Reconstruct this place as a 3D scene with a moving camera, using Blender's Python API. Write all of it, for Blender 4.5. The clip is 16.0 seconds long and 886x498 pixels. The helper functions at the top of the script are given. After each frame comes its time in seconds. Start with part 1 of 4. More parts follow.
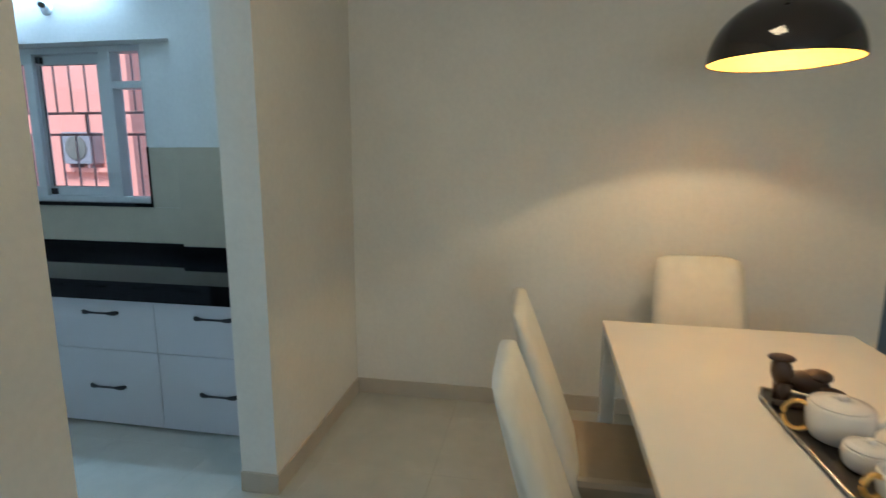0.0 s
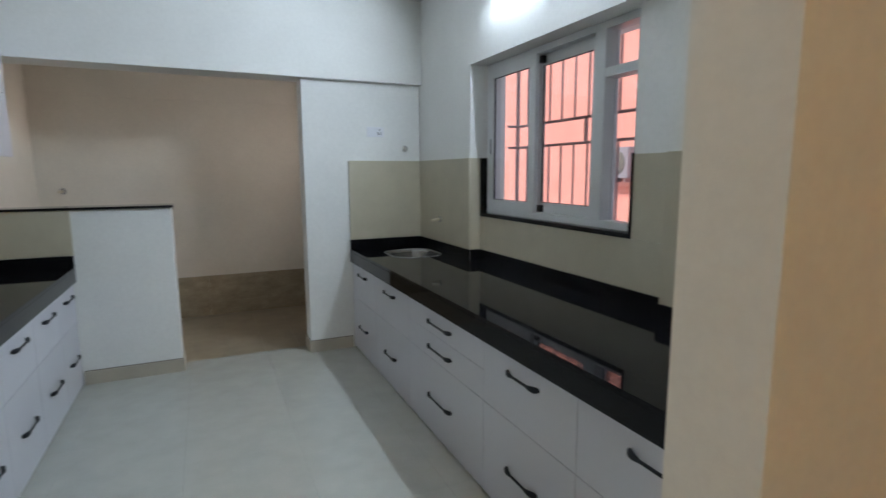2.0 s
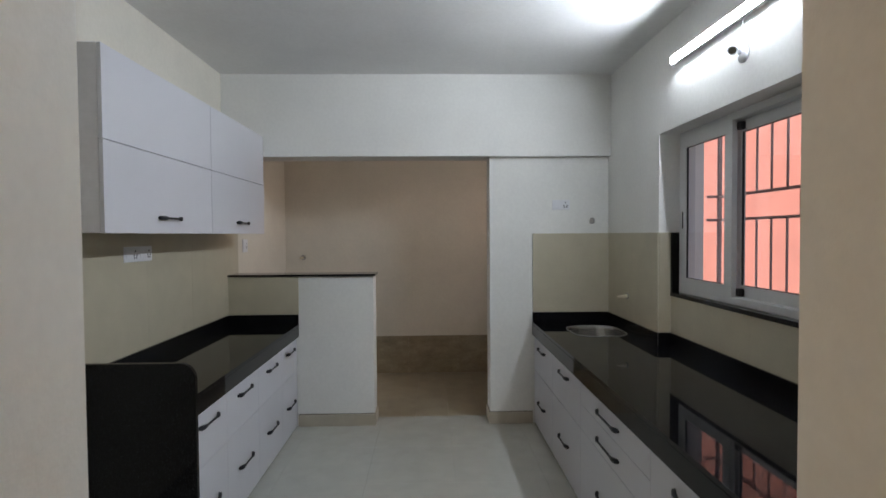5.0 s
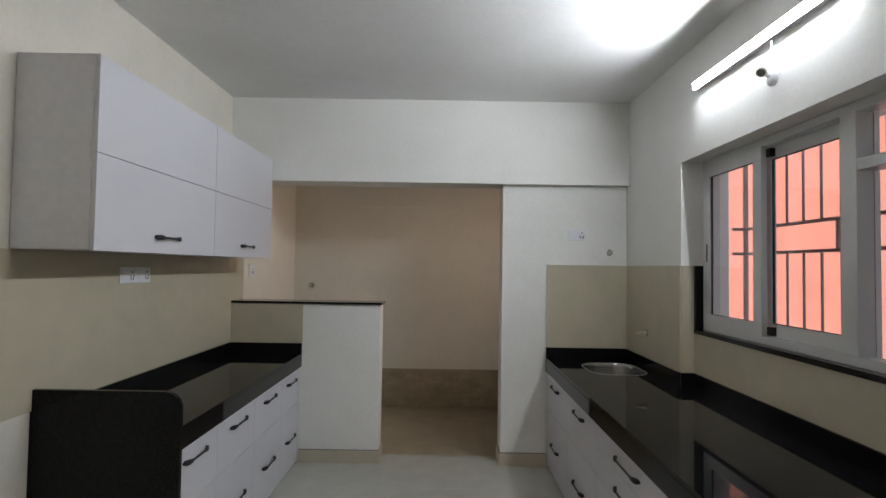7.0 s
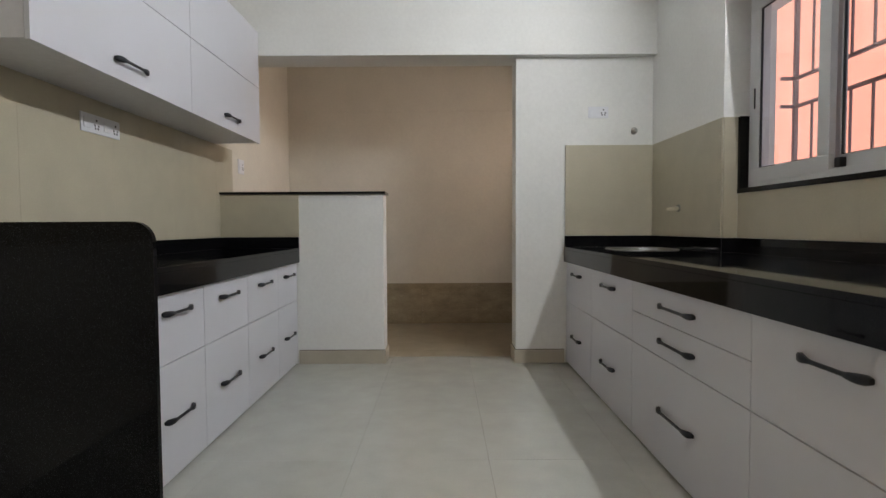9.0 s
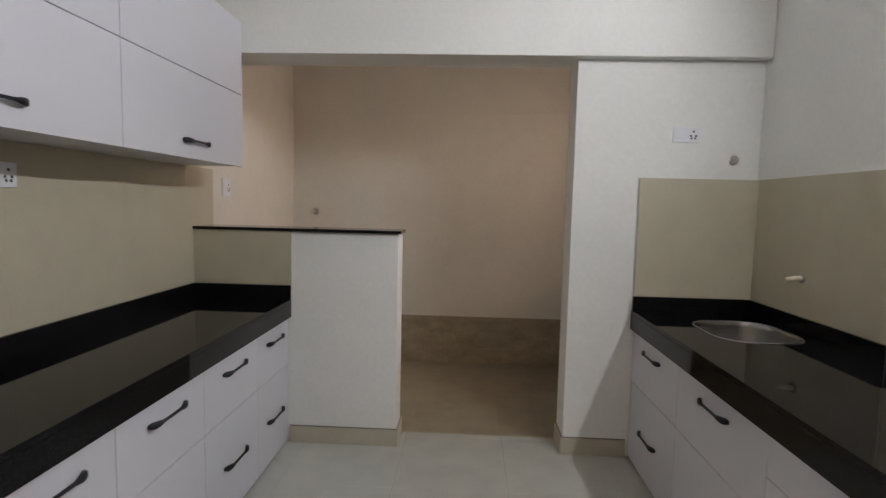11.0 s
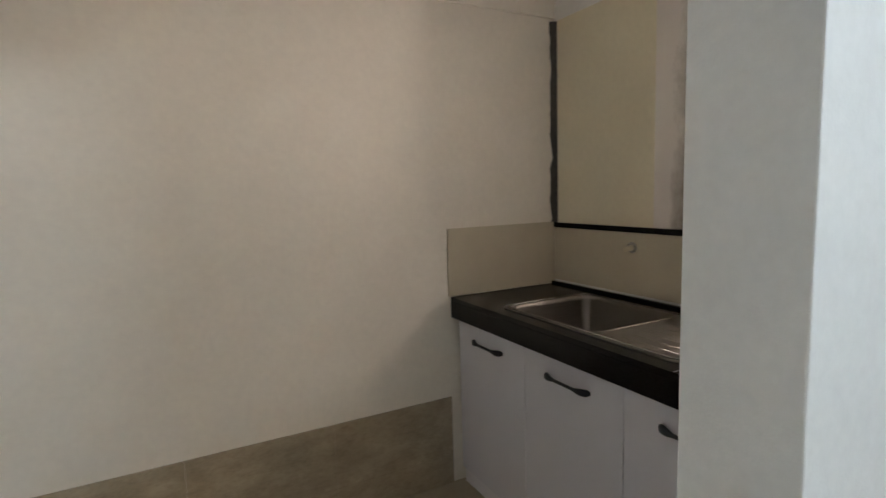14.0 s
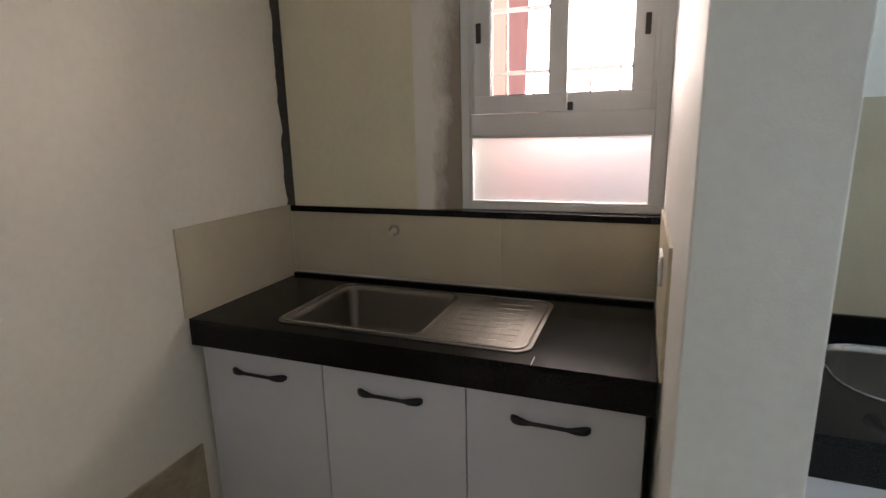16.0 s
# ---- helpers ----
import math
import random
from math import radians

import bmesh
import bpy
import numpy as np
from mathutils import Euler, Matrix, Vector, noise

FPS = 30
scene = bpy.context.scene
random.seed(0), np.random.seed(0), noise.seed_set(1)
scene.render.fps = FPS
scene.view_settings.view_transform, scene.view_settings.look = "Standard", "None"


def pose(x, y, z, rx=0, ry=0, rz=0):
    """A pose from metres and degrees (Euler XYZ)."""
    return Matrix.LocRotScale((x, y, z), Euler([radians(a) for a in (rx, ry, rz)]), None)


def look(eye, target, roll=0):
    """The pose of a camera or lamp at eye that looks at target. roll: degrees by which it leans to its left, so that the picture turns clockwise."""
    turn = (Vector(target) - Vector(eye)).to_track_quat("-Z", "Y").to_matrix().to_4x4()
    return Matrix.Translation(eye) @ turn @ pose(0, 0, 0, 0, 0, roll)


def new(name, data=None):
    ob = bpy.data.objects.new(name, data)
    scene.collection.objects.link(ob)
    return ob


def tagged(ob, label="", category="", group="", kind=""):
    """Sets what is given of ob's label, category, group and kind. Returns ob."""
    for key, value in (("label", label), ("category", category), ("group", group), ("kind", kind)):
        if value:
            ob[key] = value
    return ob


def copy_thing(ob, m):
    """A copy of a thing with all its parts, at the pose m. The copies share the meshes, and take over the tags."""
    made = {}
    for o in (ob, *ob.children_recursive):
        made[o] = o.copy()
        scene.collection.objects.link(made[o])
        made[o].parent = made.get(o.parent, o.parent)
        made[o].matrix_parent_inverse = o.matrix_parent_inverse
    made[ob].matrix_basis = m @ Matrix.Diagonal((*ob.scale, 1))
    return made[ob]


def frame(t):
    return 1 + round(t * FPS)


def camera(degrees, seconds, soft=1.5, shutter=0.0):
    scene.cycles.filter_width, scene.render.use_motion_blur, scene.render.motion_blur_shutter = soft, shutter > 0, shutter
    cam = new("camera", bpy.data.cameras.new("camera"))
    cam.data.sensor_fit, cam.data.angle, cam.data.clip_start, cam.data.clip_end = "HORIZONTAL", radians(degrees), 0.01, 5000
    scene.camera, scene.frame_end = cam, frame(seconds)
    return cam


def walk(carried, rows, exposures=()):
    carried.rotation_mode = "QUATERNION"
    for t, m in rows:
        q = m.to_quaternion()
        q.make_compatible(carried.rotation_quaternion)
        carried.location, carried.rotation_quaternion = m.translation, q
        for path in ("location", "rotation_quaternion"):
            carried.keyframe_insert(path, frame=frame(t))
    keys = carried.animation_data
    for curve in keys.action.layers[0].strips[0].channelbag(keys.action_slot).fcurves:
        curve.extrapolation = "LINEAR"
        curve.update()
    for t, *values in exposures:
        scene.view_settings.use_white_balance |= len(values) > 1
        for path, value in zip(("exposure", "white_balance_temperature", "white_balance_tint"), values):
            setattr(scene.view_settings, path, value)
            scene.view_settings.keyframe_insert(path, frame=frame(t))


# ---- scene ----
cam = camera(80.7, 16.0, soft=1.4, shutter=0.25)
PATH = [
    (0, (-3.11, -5.075, 1.571), (-1.172, -4.723, 1.222), 0.2),
    (0.5, (-2.693, -4.896, 1.558), (-0.843, -4.213, 1.224), 0.2),
    (1, (-2.32, -4.653, 1.563), (-0.591, -3.699, 1.245), -0.1),
    (1.5, (-1.947, -4.511, 1.541), (-0.629, -3.034, 1.26), 0.5),
    (2, (-1.786, -4.372, 1.543), (-0.969, -2.57, 1.252), -0.3),
    (2.5, (-1.675, -4.301, 1.544), (-1.298, -2.364, 1.216), -0.8),
    (3, (-1.534, -4.355, 1.538), (-1.432, -2.391, 1.175), -0.1),
    (3.5, (-1.535, -4.399, 1.542), (-1.536, -2.43, 1.192), 0.3),
    (4, (-1.555, -4.409, 1.559), (-1.51, -2.428, 1.288), 0.3),
    (4.5, (-1.566, -4.424, 1.576), (-1.498, -2.431, 1.426), -0.1),
    (5, (-1.545, -4.406, 1.643), (-1.494, -2.407, 1.587), -0.4),
    (5.2, (-1.524, -4.384, 1.699), (-1.471, -2.384, 1.689), -0.1),
    (7.3, (-1.508, -4.193, 1.565), (-1.517, -2.194, 1.633), 0.9),
    (7.5, (-1.545, -4.136, 1.452), (-1.538, -2.137, 1.49), 0.4),
    (8, (-1.537, -3.95, 1.0), (-1.55, -1.95, 1.014), 0.2),
    (8.2, (-1.554, -3.924, 0.892), (-1.558, -1.924, 0.885), -0.5),
    (10.3, (-1.589, -3.577, 1.456), (-1.602, -1.583, 1.303), 0.7),
    (10.5, (-1.592, -3.409, 1.483), (-1.621, -1.416, 1.321), 0.8),
    (11, (-1.623, -2.974, 1.471), (-1.717, -0.983, 1.3), 1.3),
    (11.5, (-1.66, -2.451, 1.564), (-1.749, -0.461, 1.384), 0.7),
    (12, (-1.603, -1.933, 1.58), (-1.729, 0.06, 1.462), 0.4),
    (12.5, (-1.638, -1.447, 1.509), (-1.761, 0.546, 1.401), 0.7),
    (13, (-1.682, -0.986, 1.495), (-1.654, 1.007, 1.328), -0.8),
    (13.5, (-1.704, -0.591, 1.471), (-1.328, 1.362, 1.26), -1.4),
    (14, (-1.807, -0.317, 1.444), (-0.871, 1.437, 1.22), -1.7),
    (14.5, (-1.842, -0.178, 1.462), (-0.527, 1.301, 1.17), -1.5),
    (15, (-1.786, 0.002, 1.56), (-0.121, 1.065, 1.245), -1.5),
    (15.5, (-1.885, 0.212, 1.602), (-0.063, 0.934, 1.204), -1.1),
    (16, (-1.956, 0.351, 1.569), (-0.134, 1.052, 1.134), -1.3),
]
EXPOSURES = [(0.0, 0.95, 5000, 0), (1.0, 0.95, 5500, 6), (1.5, 0.85, 6250, 13), (2.0, 0.92, 6450, 15), (3.0, 0.94, 7050, 22), (4.0, 0.9, 7050, 20), (5.0, 0.6, 7100, 20), (7.5, 0.62, 7500, 21), (8.0, 0.97, 7550, 21), (10.5, 0.88, 7750, 24), (11.0, 0.83, 7750, 25), (12.0, 0.92, 7550, 23), (12.5, 1.16, 7400, 23), (13.5, 1.52, 7000, 17), (14.5, 1.58, 6750, 16), (15.0, 1.55, 6700, 16), (16.0, 1.5, 6650, 15)]
walk(cam, [(t, look(eye, target, roll)) for t, eye, target, roll in PATH], EXPOSURES)

# world, sun and sky
world = bpy.data.worlds.new("sky")
scene.world = world
world.use_nodes = True
wn = world.node_tree.nodes
sky = wn.new("ShaderNodeTexSky")
sky.sky_type = "NISHITA"
sky.sun_disc = False
sky.sun_elevation = radians(55)
sky.sun_rotation = radians(-80)
wn["Background"].inputs["Strength"].default_value = 0.12
world.node_tree.links.new(sky.outputs["Color"], wn["Background"].inputs["Color"])
sun = new("sun", bpy.data.lights.new("sun", "SUN"))
sun.data.energy = 2.1
sun.data.angle = radians(12)
sun.data.color = (1.0, 0.95, 0.88)
sun.matrix_world = look((-8, -2, 14), (5, 0, 0))

TUBE_POWER = 245.0
BULB_POWER = 1100.0


def opening_light(name, eye, target, w, h, watts, colour):
    """An area lamp set in a window's opening, in place of daylight."""
    lamp_ob = new(name, bpy.data.lights.new(name, "AREA"))
    lamp_ob.data.shape, lamp_ob.data.size, lamp_ob.data.size_y = "RECTANGLE", w, h
    lamp_ob.data.energy, lamp_ob.data.color = watts, colour
    lamp_ob.matrix_world = look(eye, target)


# unseen fill lamp, added to raise the ambient light of the dining area
opening_light("daylight_living", (-6.45, -6.0, 1.5), (0.0, -6.0, 1.2), 1.2, 1.1, 8, (1.0, 0.85, 0.63))
opening_light("daylight_utility", (0.57, 0.59, 1.98), (-0.6, 0.73, 2.08), 0.60, 0.56, 13.5, (1.0, 0.87, 0.79))


# ---- materials ----
def nodes_of(name):
    m = bpy.data.materials.new(name)
    m.use_nodes = True
    t = m.node_tree
    return m, t.nodes, t.links, t.nodes["Principled BSDF"]


def coords(n, l, scale):
    mp = n.new("ShaderNodeMapping")
    mp.inputs["Scale"].default_value = scale if isinstance(scale, tuple) else (scale,) * 3
    geo = n.new("ShaderNodeNewGeometry")
    l.new(geo.outputs["Position"], mp.inputs["Vector"])
    return mp.outputs["Vector"]


def noise_tex(n, l, vec, scale, detail=4.0, rough=0.55):
    t = n.new("ShaderNodeTexNoise")
    t.inputs["Scale"].default_value = scale
    t.inputs["Detail"].default_value = detail
    t.inputs["Roughness"].default_value = rough
    l.new(vec, t.inputs["Vector"])
    return t.outputs["Fac"]


def ramp(n, l, fac, stops):
    r = n.new("ShaderNodeValToRGB")
    e = r.color_ramp.elements
    while len(e) < len(stops):
        e.new(0.5)
    for s, (p, c) in zip(e, stops):
        s.position, s.color = p, (*c, 1)
    l.new(fac, r.inputs["Fac"])
    return r.outputs["Color"]


def mix(n, l, a, b, fac, mode="MIX"):
    m = n.new("ShaderNodeMix")
    m.data_type, m.blend_type = "RGBA", mode
    if isinstance(fac, float):
        m.inputs["Factor"].default_value = fac
    else:
        l.new(fac, m.inputs["Factor"])
    l.new(a, m.inputs["A"])
    l.new(b, m.inputs["B"])
    return m.outputs["Result"]


def bump(n, l, p, height, strength, distance):
    b = n.new("ShaderNodeBump")
    b.inputs["Strength"].default_value = strength
    b.inputs["Distance"].default_value = distance
    l.new(height, b.inputs["Height"])
    l.new(b.outputs["Normal"], p.inputs["Normal"])


def shade(c, k):
    return tuple(min(1.0, v * k) for v in c)


def paint(name, colour, rough=0.7, blotch=0.06, grain=0.25):
    """Wall paint with roller texture and faint patches."""
    m, n, l, p = nodes_of(name)
    v = coords(n, l, 1.0)
    big = ramp(n, l, noise_tex(n, l, v, 1.3, 3), [(0.3, shade(colour, 1 - blotch)), (0.7, shade(colour, 1 + blotch * 0.5))])
    fine = ramp(n, l, noise_tex(n, l, v, 40, 3), [(0.3, (0.95,) * 3), (0.7, (1.0,) * 3)])
    l.new(mix(n, l, big, fine, 1.0, "MULTIPLY"), p.inputs["Base Color"])
    p.inputs["Roughness"].default_value = rough
    bump(n, l, p, noise_tex(n, l, v, 160, 2), grain, 0.002)
    return m


def plain(name, colour, rough=0.5, metal=0.0, var=0.05, scale=30, grain=0.05):
    m, n, l, p = nodes_of(name)
    v = coords(n, l, 1.0)
    f = noise_tex(n, l, v, scale, 4)
    l.new(ramp(n, l, f, [(0.25, shade(colour, 1 - var)), (0.75, shade(colour, 1 + var))]), p.inputs["Base Color"])
    p.inputs["Roughness"].default_value = rough
    p.inputs["Metallic"].default_value = metal
    bump(n, l, p, noise_tex(n, l, v, scale * 6, 2), grain, 0.001)
    return m


def granite(name, lo=0.025, hi=0.06, fleck=0.045, spec=0.17):
    """Polished black granite with fine speckle."""
    m, n, l, p = nodes_of(name)
    v = coords(n, l, 1.0)
    spk = ramp(n, l, noise_tex(n, l, v, 300, 2, 0.7), [(0.42, (0.002, 0.002, 0.0025)), (0.56, (0.004, 0.004, 0.005)), (0.7, (fleck, fleck, fleck * 1.1))])
    l.new(spk, p.inputs["Base Color"])
    r = ramp(n, l, noise_tex(n, l, v, 6, 5), [(0.3, (lo,) * 3), (0.75, (hi,) * 3)])
    l.new(r, p.inputs["Roughness"])
    p.inputs["Specular IOR Level"].default_value = spec
    return m


def tile_mat(name, colour, rough, streak=0.06, vary=0.04):
    """Ceramic tile, each piece a little different."""
    m, n, l, p = nodes_of(name)
    v = coords(n, l, 1.0)
    cloud = ramp(n, l, noise_tex(n, l, v, 7, 3, 0.5), [(0.2, shade(colour, 1 - streak)), (0.7, shade(colour, 1 + streak))])
    info = n.new("ShaderNodeObjectInfo")
    one = ramp(n, l, info.outputs["Random"], [(0.0, (1 - vary,) * 3), (1.0, (1.0,) * 3)])
    fine = ramp(n, l, noise_tex(n, l, v, 130, 3), [(0.35, (0.96,) * 3), (0.65, (1.0,) * 3)])
    l.new(mix(n, l, mix(n, l, cloud, one, 1.0, "MULTIPLY"), fine, 1.0, "MULTIPLY"), p.inputs["Base Color"])
    rr = ramp(n, l, noise_tex(n, l, v, 3, 4), [(0.3, (rough * (0.8 if rough < 0.25 else 1.0),) * 3), (0.7, (rough * (1.25 if rough < 0.25 else 1.0),) * 3)])
    l.new(rr, p.inputs["Roughness"])
    return m


def steel(name, rough=0.25, a=0.36, b=0.5, g=0.99, bl=0.97):
    m, n, l, p = nodes_of(name)
    v = coords(n, l, (1.0, 60.0, 60.0))
    l.new(ramp(n, l, noise_tex(n, l, v, 8, 3), [(0.3, (a, a * g, a * bl)), (0.7, (b, b * g, b * bl))]), p.inputs["Base Color"])
    l.new(ramp(n, l, noise_tex(n, l, v, 20, 3), [(0.3, (rough * 0.7,) * 3), (0.7, (rough * 1.3,) * 3)]), p.inputs["Roughness"])
    p.inputs["Metallic"].default_value = 1.0
    return m


def glass(name, colour=(1, 1, 1), rough=0.0):
    m, n, l, p = nodes_of(name)
    p.inputs["Base Color"].default_value = (*colour, 1)
    p.inputs["Roughness"].default_value = rough
    p.inputs["Transmission Weight"].default_value = 1.0
    p.inputs["IOR"].default_value = 1.45
    return m


def glow(name, colour, strength):
    m, n, l, p = nodes_of(name)
    p.inputs["Base Color"].default_value = (0.9, 0.9, 0.9, 1)
    p.inputs["Emission Color"].default_value = (*colour, 1)
    p.inputs["Emission Strength"].default_value = strength
    return m


def stained_plaster(name, colour, dirt):
    """White plaster, smudged dark by damp towards the window frame and the sill."""
    m, n, l, p = nodes_of(name)
    v = coords(n, l, (1.0, 1.0, 0.5))
    base = ramp(n, l, noise_tex(n, l, v, 3, 4), [(0.3, shade(colour, 0.92)), (0.7, colour)])
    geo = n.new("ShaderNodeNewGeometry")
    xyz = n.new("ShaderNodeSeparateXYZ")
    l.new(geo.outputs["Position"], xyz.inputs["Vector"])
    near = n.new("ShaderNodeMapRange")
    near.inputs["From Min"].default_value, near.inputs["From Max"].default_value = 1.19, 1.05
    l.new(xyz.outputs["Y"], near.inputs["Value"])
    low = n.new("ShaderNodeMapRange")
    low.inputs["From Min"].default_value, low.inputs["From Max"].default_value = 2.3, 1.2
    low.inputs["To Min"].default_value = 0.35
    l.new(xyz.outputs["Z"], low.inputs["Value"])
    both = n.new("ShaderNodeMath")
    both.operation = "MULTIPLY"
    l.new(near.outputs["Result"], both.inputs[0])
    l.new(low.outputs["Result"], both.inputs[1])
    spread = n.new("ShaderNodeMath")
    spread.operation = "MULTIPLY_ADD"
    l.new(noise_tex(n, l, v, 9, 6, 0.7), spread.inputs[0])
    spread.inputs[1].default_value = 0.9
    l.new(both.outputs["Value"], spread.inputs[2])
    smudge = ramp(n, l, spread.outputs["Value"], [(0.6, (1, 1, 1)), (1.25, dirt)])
    l.new(mix(n, l, base, smudge, 1.0, "MULTIPLY"), p.inputs["Base Color"])
    p.inputs["Roughness"].default_value = 0.8
    bump(n, l, p, noise_tex(n, l, v, 60, 3), 0.3, 0.003)
    return m


def streaky(name, colour):
    """Brown ceramic with a rough stone print: streaks and dark flecks."""
    m, n, l, p = nodes_of(name)
    v = coords(n, l, (0.6, 1.0, 1.1))
    cloud = ramp(n, l, noise_tex(n, l, v, 9, 5, 0.65), [(0.3, shade(colour, 0.72)), (0.7, shade(colour, 1.2))])
    fleck = ramp(n, l, noise_tex(n, l, v, 70, 4, 0.7), [(0.3, (0.82, 0.81, 0.79)), (0.55, (1.0,) * 3)])
    l.new(mix(n, l, cloud, fleck, 1.0, "MULTIPLY"), p.inputs["Base Color"])
    p.inputs["Roughness"].default_value = 0.5
    bump(n, l, p, noise_tex(n, l, v, 120, 3), 0.15, 0.001)
    return m


M_CREAM = paint("cream_wall_paint", (0.76, 0.72, 0.635), 0.7, 0.09)
M_DINE = paint("warm_white_wall_paint", (0.77, 0.75, 0.69))
M_WHITE = paint("white_wall_paint", (0.82, 0.82, 0.79))
M_CEIL = paint("ceiling_paint", (0.82, 0.82, 0.81), 0.85)
M_DADO = tile_mat("beige_wall_tile", (0.515, 0.465, 0.35), 0.42, 0.05, 0.012)
M_FLOOR = tile_mat("pale_floor_tile", (0.485, 0.49, 0.44), 0.10, 0.06, 0.015)
M_FLOOR.node_tree.nodes["Principled BSDF"].inputs["Specular IOR Level"].default_value = 0.85
M_FLOOR2 = tile_mat("brown_floor_tile", (0.33, 0.28, 0.20), 0.4, 0.12)
M_DADO2 = streaky("streaky_brown_tile", (0.37, 0.31, 0.215))
M_SKIRT = tile_mat("skirting_tile", (0.50, 0.45, 0.36), 0.3)
M_GROUT = plain("grout", (0.46, 0.465, 0.42), 0.9)
M_GRANITE = granite("black_granite")
M_GRANITE2 = granite("dusty_black_granite", 0.16, 0.22, 0.02, 0.16)
M_FARGLASS = plain("far_window_glass", (0.46, 0.50, 0.56), 0.2)
# dark tone for the painted skirting shadow lines, the lens face and fan grille
M_DARK = plain("shadow_line_and_dark_parts", (0.16, 0.145, 0.12), 0.9, 0, 0.3, 20)
M_GREYBAR = plain("grey_painted_steel", (0.36, 0.34, 0.34), 0.6)
M_CHROME = plain("dull_chrome", (0.45, 0.42, 0.38), 0.3, 0.9, 0.1)
M_LAM = plain("white_laminate", (0.63, 0.63, 0.672), 0.28, 0, 0.015, 3, 0.02)
M_LAMEDGE = plain("laminate_edge", (0.70, 0.69, 0.72), 0.45)
M_HANDLE = plain("graphite_handle", (0.03, 0.033, 0.04), 0.38, 0.6, 0.15, 60)
M_UPVC = plain("grey_white_window_frame", (0.62, 0.63, 0.63), 0.35, 0, 0.03, 8)
M_BLACK = plain("black_plastic", (0.015, 0.015, 0.017), 0.4)
M_GLASS = glass("window_glass")
M_FROST = glass("frosted_glass", (0.97, 0.97, 0.97), 0.6)
M_BAR = plain("painted_grille_steel", (0.36, 0.22, 0.21), 0.6, 0, 0.2, 40)
M_SALMON = paint("salmon_facade", (0.80, 0.33, 0.25), 0.85, 0.08, 0.5)
M_AC = plain("weathered_grey_casing", (0.27, 0.24, 0.25), 0.6, 0, 0.1, 6)
M_PALE = paint("pale_facade", (0.52, 0.50, 0.49), 0.85, 0.1, 0.5)
M_FARWALL = paint("far_facade", (0.34, 0.33, 0.33), 0.85, 0.15, 0.5)
M_STEEL = steel("brushed_steel", 0.28)
M_SATIN = steel("satin_steel", 0.22, 0.28, 0.42)
M_DULL = steel("dull_stained_steel", 0.38, 0.15, 0.23, 0.92, 0.82)
M_CREAM_PIPE = plain("cream_pipe_plastic", (0.62, 0.56, 0.42), 0.4, 0, 0.05)
M_PLAST = plain("white_plastic", (0.76, 0.77, 0.80), 0.35, 0, 0.02)
M_TUBE = glow("led_tube", (0.72, 0.88, 1.0), TUBE_POWER)
M_BULB = glow("warm_bulb", (1.0, 0.63, 0.30), BULB_POWER)
M_STRIPLIGHT = glow("warm_light_strip", (1.0, 0.66, 0.34), 27.0)
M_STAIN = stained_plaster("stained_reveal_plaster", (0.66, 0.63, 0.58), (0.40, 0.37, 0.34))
M_STRIP = plain("rough_dark_stone", (0.05, 0.047, 0.043), 0.8, 0, 0.3, 60, 0.4)
M_TRAY = plain("dark_pewter", (0.08, 0.075, 0.07), 0.3, 0.7, 0.1)
M_PANEL = paint("cream_board", (0.70, 0.65, 0.49), 0.55)
M_TABLE = plain("cream_table_top", (0.74, 0.72, 0.66), 0.25, 0, 0.02, 4)
M_CLOTH = plain("cream_leatherette", (0.71, 0.68, 0.58), 0.5, 0, 0.05, 14, 0.3)
M_SEAT = plain("taupe_leatherette", (0.30, 0.24, 0.16), 0.55, 0, 0.06, 14, 0.3)
M_DARKWOOD = plain("dark_wood", (0.055, 0.03, 0.018), 0.45, 0, 0.3, 25)
M_CHINA = plain("white_china", (0.78, 0.75, 0.70), 0.15, 0, 0.02)
M_GOLD = plain("gold_trim", (0.75, 0.48, 0.14), 0.3, 0.8, 0.1)
M_LAMPOUT = plain("gloss_black_lacquer", (0.012, 0.009, 0.008), 0.08, 0, 0.2)
M_LAMPOUT.node_tree.nodes["Principled BSDF"].inputs["Specular IOR Level"].default_value = 0.9
M_LAMPIN = plain("gold_leaf_inside", (0.85, 0.52, 0.10), 0.4, 0.35, 0.08)
M_BLUE = plain("blue_grey_door", (0.10, 0.14, 0.20), 0.5)

# ---- building blocks ----
ORG = {}


def box(bm, x0, x1, y0, y1, z0, z1, bevel=0.0):
    x0, x1 = min(x0, x1), max(x0, x1)
    y0, y1 = min(y0, y1), max(y0, y1)
    z0, z1 = min(z0, z1), max(z0, z1)
    v = [bm.verts.new((x, y, z)) for x in (x0, x1) for y in (y0, y1) for z in (z0, z1)]
    fs = [bm.faces.new([v[i] for i in q]) for q in ((0, 1, 3, 2), (4, 6, 7, 5), (0, 4, 5, 1), (2, 3, 7, 6), (0, 2, 6, 4), (1, 5, 7, 3))]
    if bevel:
        es = list({e for f in fs for e in f.edges})
        bmesh.ops.bevel(bm, geom=es, offset=bevel, segments=2, profile=0.5, affect="EDGES")
    return bm


def boxes(*rows, bevel=0.0):
    bm = bmesh.new()
    for r in rows:
        box(bm, *r, bevel=bevel)
    return bm


